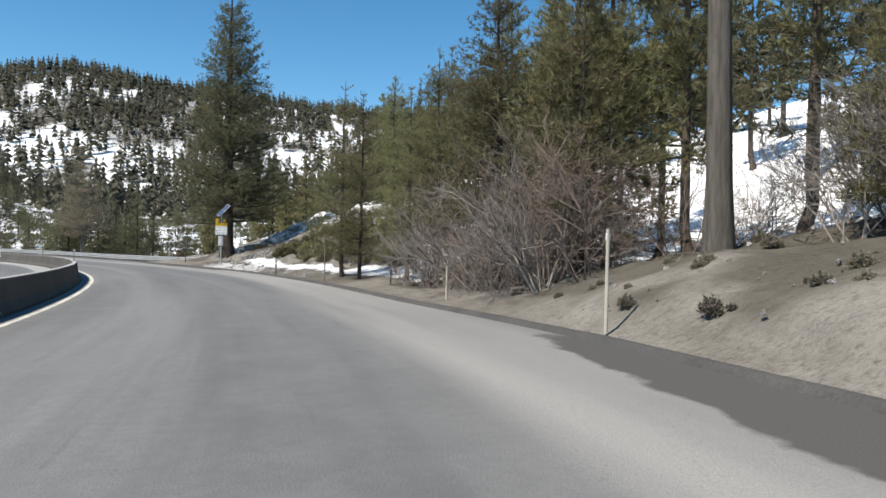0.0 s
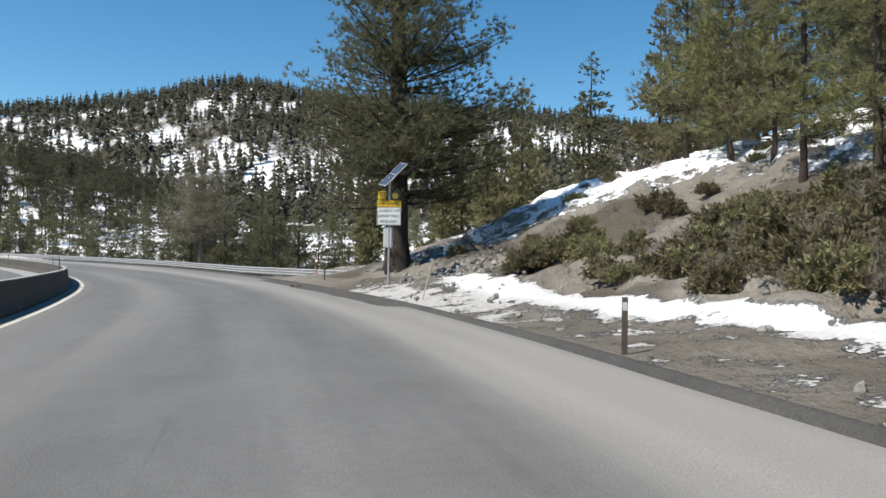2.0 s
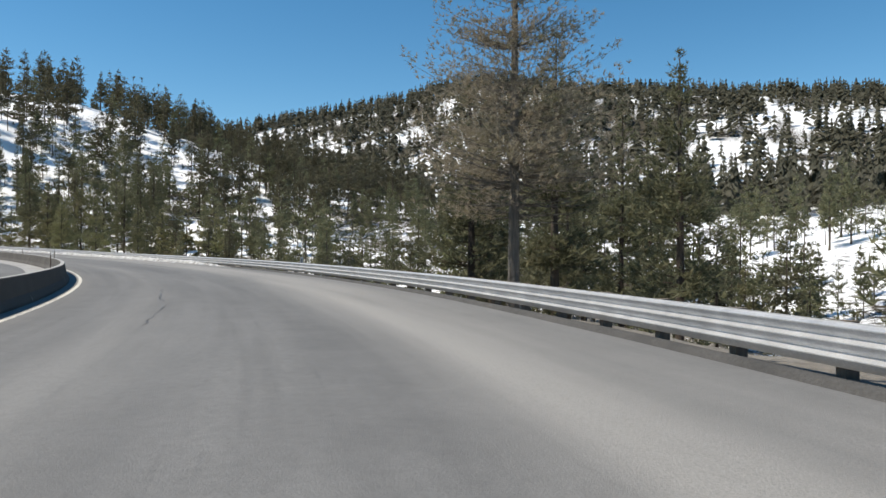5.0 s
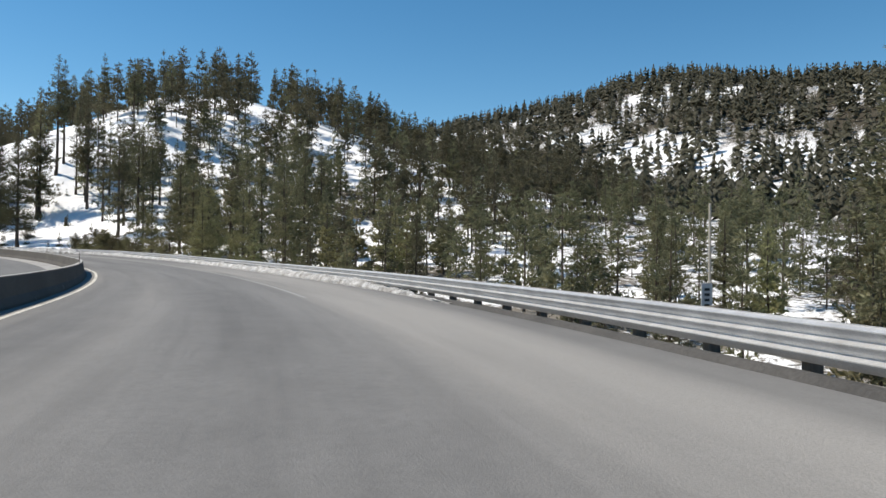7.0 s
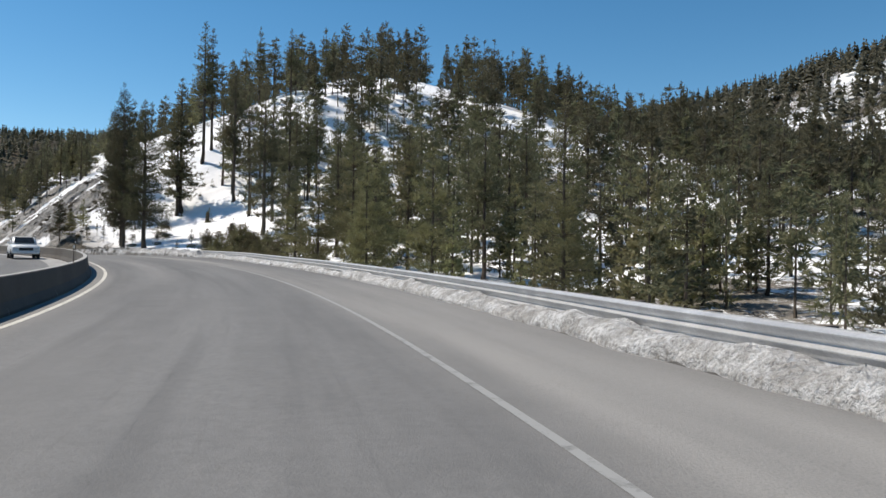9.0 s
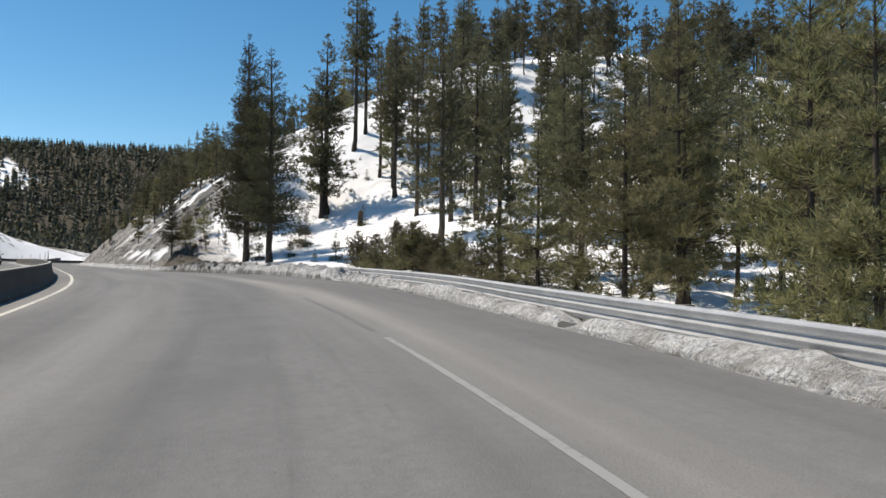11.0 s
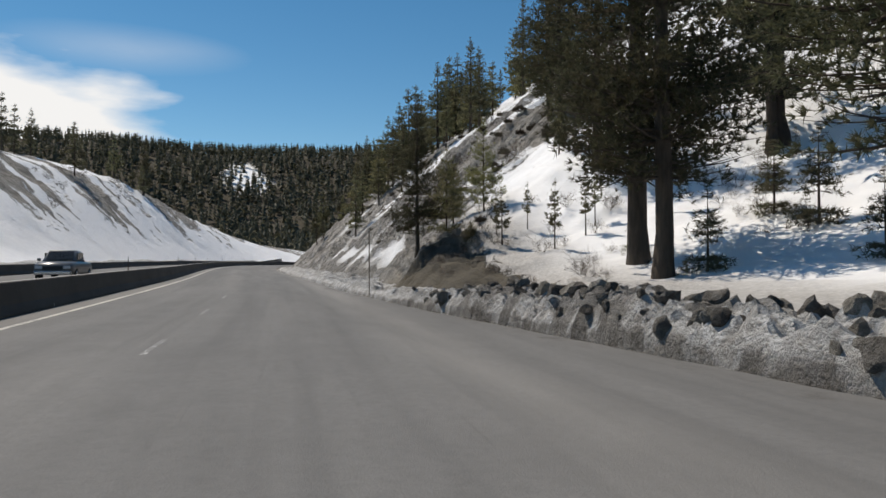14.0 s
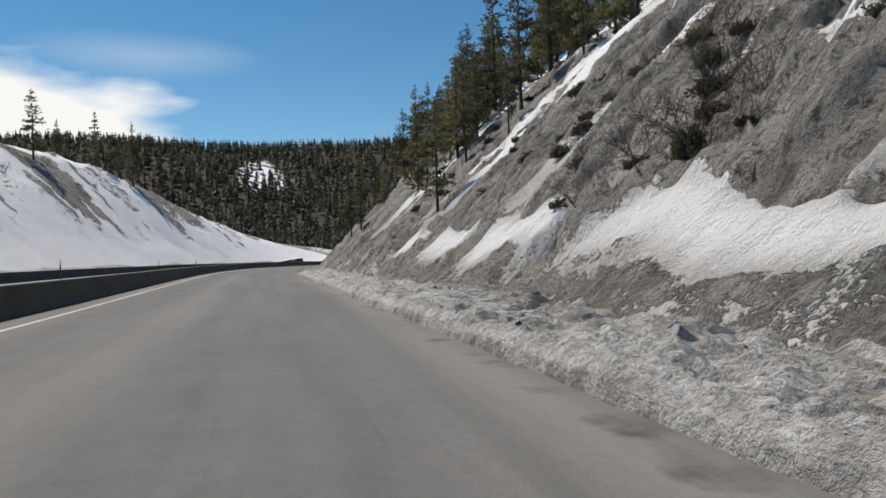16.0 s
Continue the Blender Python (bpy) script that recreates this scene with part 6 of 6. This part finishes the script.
# ---- loose rocks and clods ----
def stone_mesh(seed, mat, name):
    rng = np.random.default_rng(seed)
    bm = bmesh.new()
    bmesh.ops.create_icosphere(bm, subdivisions=2, radius=0.5)
    dirs = rng.normal(0, 1, (11, 3))
    dirs /= np.linalg.norm(dirs, axis=1)[:, None]
    cuts = rng.uniform(0.20, 0.42, 11)
    for v in bm.verts:
        for d_, c_ in zip(dirs, cuts):
            over = v.co.dot(Vector(d_)) - c_
            if over > 0:
                v.co -= Vector(d_) * over
        v.co *= rng.uniform(0.92, 1.12)
        v.co.z *= 0.8
    me = bpy.data.meshes.new(name)
    bm.to_mesh(me)
    bm.free()
    me.materials.append(mat)
    return me


def scatter(name, n, place_at, size, mat, label, category, group, seed):
    rng = np.random.default_rng(seed)
    kinds = [stone_mesh(seed * 10 + k, mat, name) for k in range(5)]
    for k in range(n):
        s, l, lift = place_at(rng)
        x, y = at(s, l)
        z = float(land(np.array([float(x)]), np.array([float(y)]))[0]) if lift is None else float(road_z(s, l)) + lift
        d = rng.uniform(*size)
        ob = new(name, kinds[k % 5])
        ob.matrix_basis = pose(float(x), float(y), z + 0.12 * d, rng.uniform(0, 360), rng.uniform(0, 360), rng.uniform(0, 360)) @ Matrix.Diagonal((d, d * rng.uniform(0.7, 1), d, 1))
        tagged(ob, label, category, group)


scatter("rock", 190, lambda r: (59.5 + 2.6 * r.normal(), 8.6 + 0.9 * r.normal(), None), (0.07, 0.25), ROCK, "angular grey rock in a rubble pile by the road", "rock", "rubble pile", 5)
scatter("rock", 100, lambda r: (38 + 28 * r.random(), 5.0 + 7.0 * r.random(), None), (0.05, 0.24), ROCK, "small loose stone on the verge", "rock", "verge stones", 6)
scatter("rock", 7, lambda r: (67 + 1.6 * r.random(), 3.4 + 1.2 * r.random(), 0.0), (0.10, 0.18), CLOD, "dark stone lying on the asphalt", "rock", "fallen stones", 7)
def on_berm(r, s0, s1, spread):
    s, u = s0 + (s1 - s0) * r.random(), 0.04 + spread * r.random()
    l, h, _ = berm_shape(np.array([s]), np.array([u]))
    return s, float(l[0]), float(h[0]) - 0.04


scatter("dirt_clod", 190, lambda r: on_berm(r, 250, 272, 0.7), (0.10, 0.46), CLOD, "dark frozen clod of ploughed dirt and ice", "clod", "ploughed clods", 8)
scatter("dirt_clod", 46, lambda r: on_berm(r, 255, 269.5, 0.62), (0.35, 0.80), CLOD, "large jagged block of frozen dirt and ice", "clod", "ploughed clods", 13)
scatter("dirt_clod", 46, lambda r: on_berm(r, 272, 312, 0.4), (0.06, 0.17), CLOD, "small dirty ice clod at the road edge", "clod", "ploughed clods", 9)
scatter("rock", 70, lambda r: (2 + 12 * r.random(), 6.0 + 5 * r.random(), None), (0.04, 0.16), ROCK, "small stone on the dirt mound", "rock", "verge stones", 10)

# a snapped trunk in the snow
sx, sy = at(268.9, 23.9)
sz = float(land(np.array([float(sx)]), np.array([float(sy)]))[0])
stump = empty("tree_stump", pose(float(sx), float(sy), sz - 0.2))
sw = Soup()
sw.add(*limb_rings(np.array([[0, 0, 0], [0.02, 0, 0.8], [0.05, 0.02, 1.7], [0.07, 0.02, 1.9]]), [0.34, 0.27, 0.25, 0.10], 9))
piece("trunk", sw.mesh("trunk", BARK), stump)
tagged(stump, "snapped dark pine stump standing in snow", "tree stump")


# ---- vehicles ----
def car_body(sections, width, taper):
    """Lofted body: sections of (y, low z, belt z, half width)."""
    bm = bmesh.new()
    rings = []
    for y, z0, z1, w in sections:
        ring = [(-w * 0.93, y, z0), (-w, y, z0 + (z1 - z0) * 0.35), (-w * 0.98, y, z0 + (z1 - z0) * 0.8), (-w * 0.86, y, z1), (w * 0.86, y, z1),
                (w * 0.98, y, z0 + (z1 - z0) * 0.8), (w, y, z0 + (z1 - z0) * 0.35), (w * 0.93, y, z0)]
        rings.append([bm.verts.new(p) for p in ring])
    for a, b in zip(rings, rings[1:]):
        for k in range(8):
            bm.faces.new((a[k], a[(k + 1) % 8], b[(k + 1) % 8], b[k]))
    bm.faces.new(rings[0][::-1]), bm.faces.new(rings[-1])
    bmesh.ops.recalc_face_normals(bm, faces=bm.faces)
    return bm


def build_car(name, s, l, paint, label, pickup):
    x, y = at(s, l)
    k = int(np.argmin(np.abs(SL - s)))
    a = math.degrees(math.atan2(-TAN[k, 0], TAN[k, 1])) + 180
    root = empty(name, pose(float(x), float(y), float(road_z(s, l)), 0, 0, a))
    body = part("body", car_body([(-2.5, 0.45, 0.95, 0.86), (-2.3, 0.36, 1.02, 0.92), (-1.2, 0.34, 1.04, 0.95), (0.9, 0.34, 1.06, 0.95), (2.0, 0.36, 1.00, 0.93), (2.42, 0.42, 0.86, 0.86)], 0, 0), paint, root, smooth_shade=True)
    back = -0.9 if pickup else -1.9
    part("cabin", car_body([(back, 1.0, 1.05, 0.84), (back + 0.25, 1.0, 1.62, 0.76), (0.35, 1.0, 1.64, 0.76), (1.15, 1.0, 1.04, 0.84)], 0, 0), paint, root, smooth_shade=True)
    bm = bmesh.new()
    q = [(-0.66, 1.09, 1.12), (0.66, 1.09, 1.12), (0.60, 0.46, 1.585), (-0.60, 0.46, 1.585)]
    bm.faces.new([bm.verts.new(p) for p in q])
    bmesh.ops.solidify(bm, geom=bm.faces[:], thickness=0.02)
    bmesh.ops.translate(bm, verts=bm.verts, vec=(0, 0.035, 0.02))
    part("windscreen", bm, DARK_GLASS, root)
    for sd in (-1, 1):
        part("side_window", box(0.02, 1.25 if pickup else 2.1, 0.36, (sd * 0.80, back + (0.95 if pickup else 1.25), 1.33), 0.005), DARK_GLASS, root)
        part("headlight", box(0.34, 0.06, 0.15, (sd * 0.66, 2.41, 0.74), 0.02), LAMP_GLASS, root)
        part("mirror", box(0.18, 0.10, 0.14, (sd * 1.03, 0.85, 1.15), 0.03), paint, root)
        for yy in (-1.55, 1.5):
            w = part("wheel", tube(0.34, 0.34, (sd * 0.74, yy, 0.34), (sd * 0.95, yy, 0.34), 20), RUBBER, root)
            part("rim", tube(0.20, 0.18, (sd * 0.945, yy, 0.34), (sd * 0.965, yy, 0.34), 14), CHROME, w)
    part("grille", box(0.92, 0.05, 0.20, (0, 2.43, 0.70), 0.015), BLACK, root)
    part("bumper", box(1.74, 0.16, 0.20, (0, 2.42, 0.46), 0.04), CHROME if pickup else paint, root)
    tagged(root, label, "car")


build_car("sedan", 222, -8.4, CAR_WHITE, "white sedan on the opposite lanes", False)
build_car("pickup_truck", 291, -11.0, CAR_GREY, "dark grey pickup truck on the opposite lanes", True)
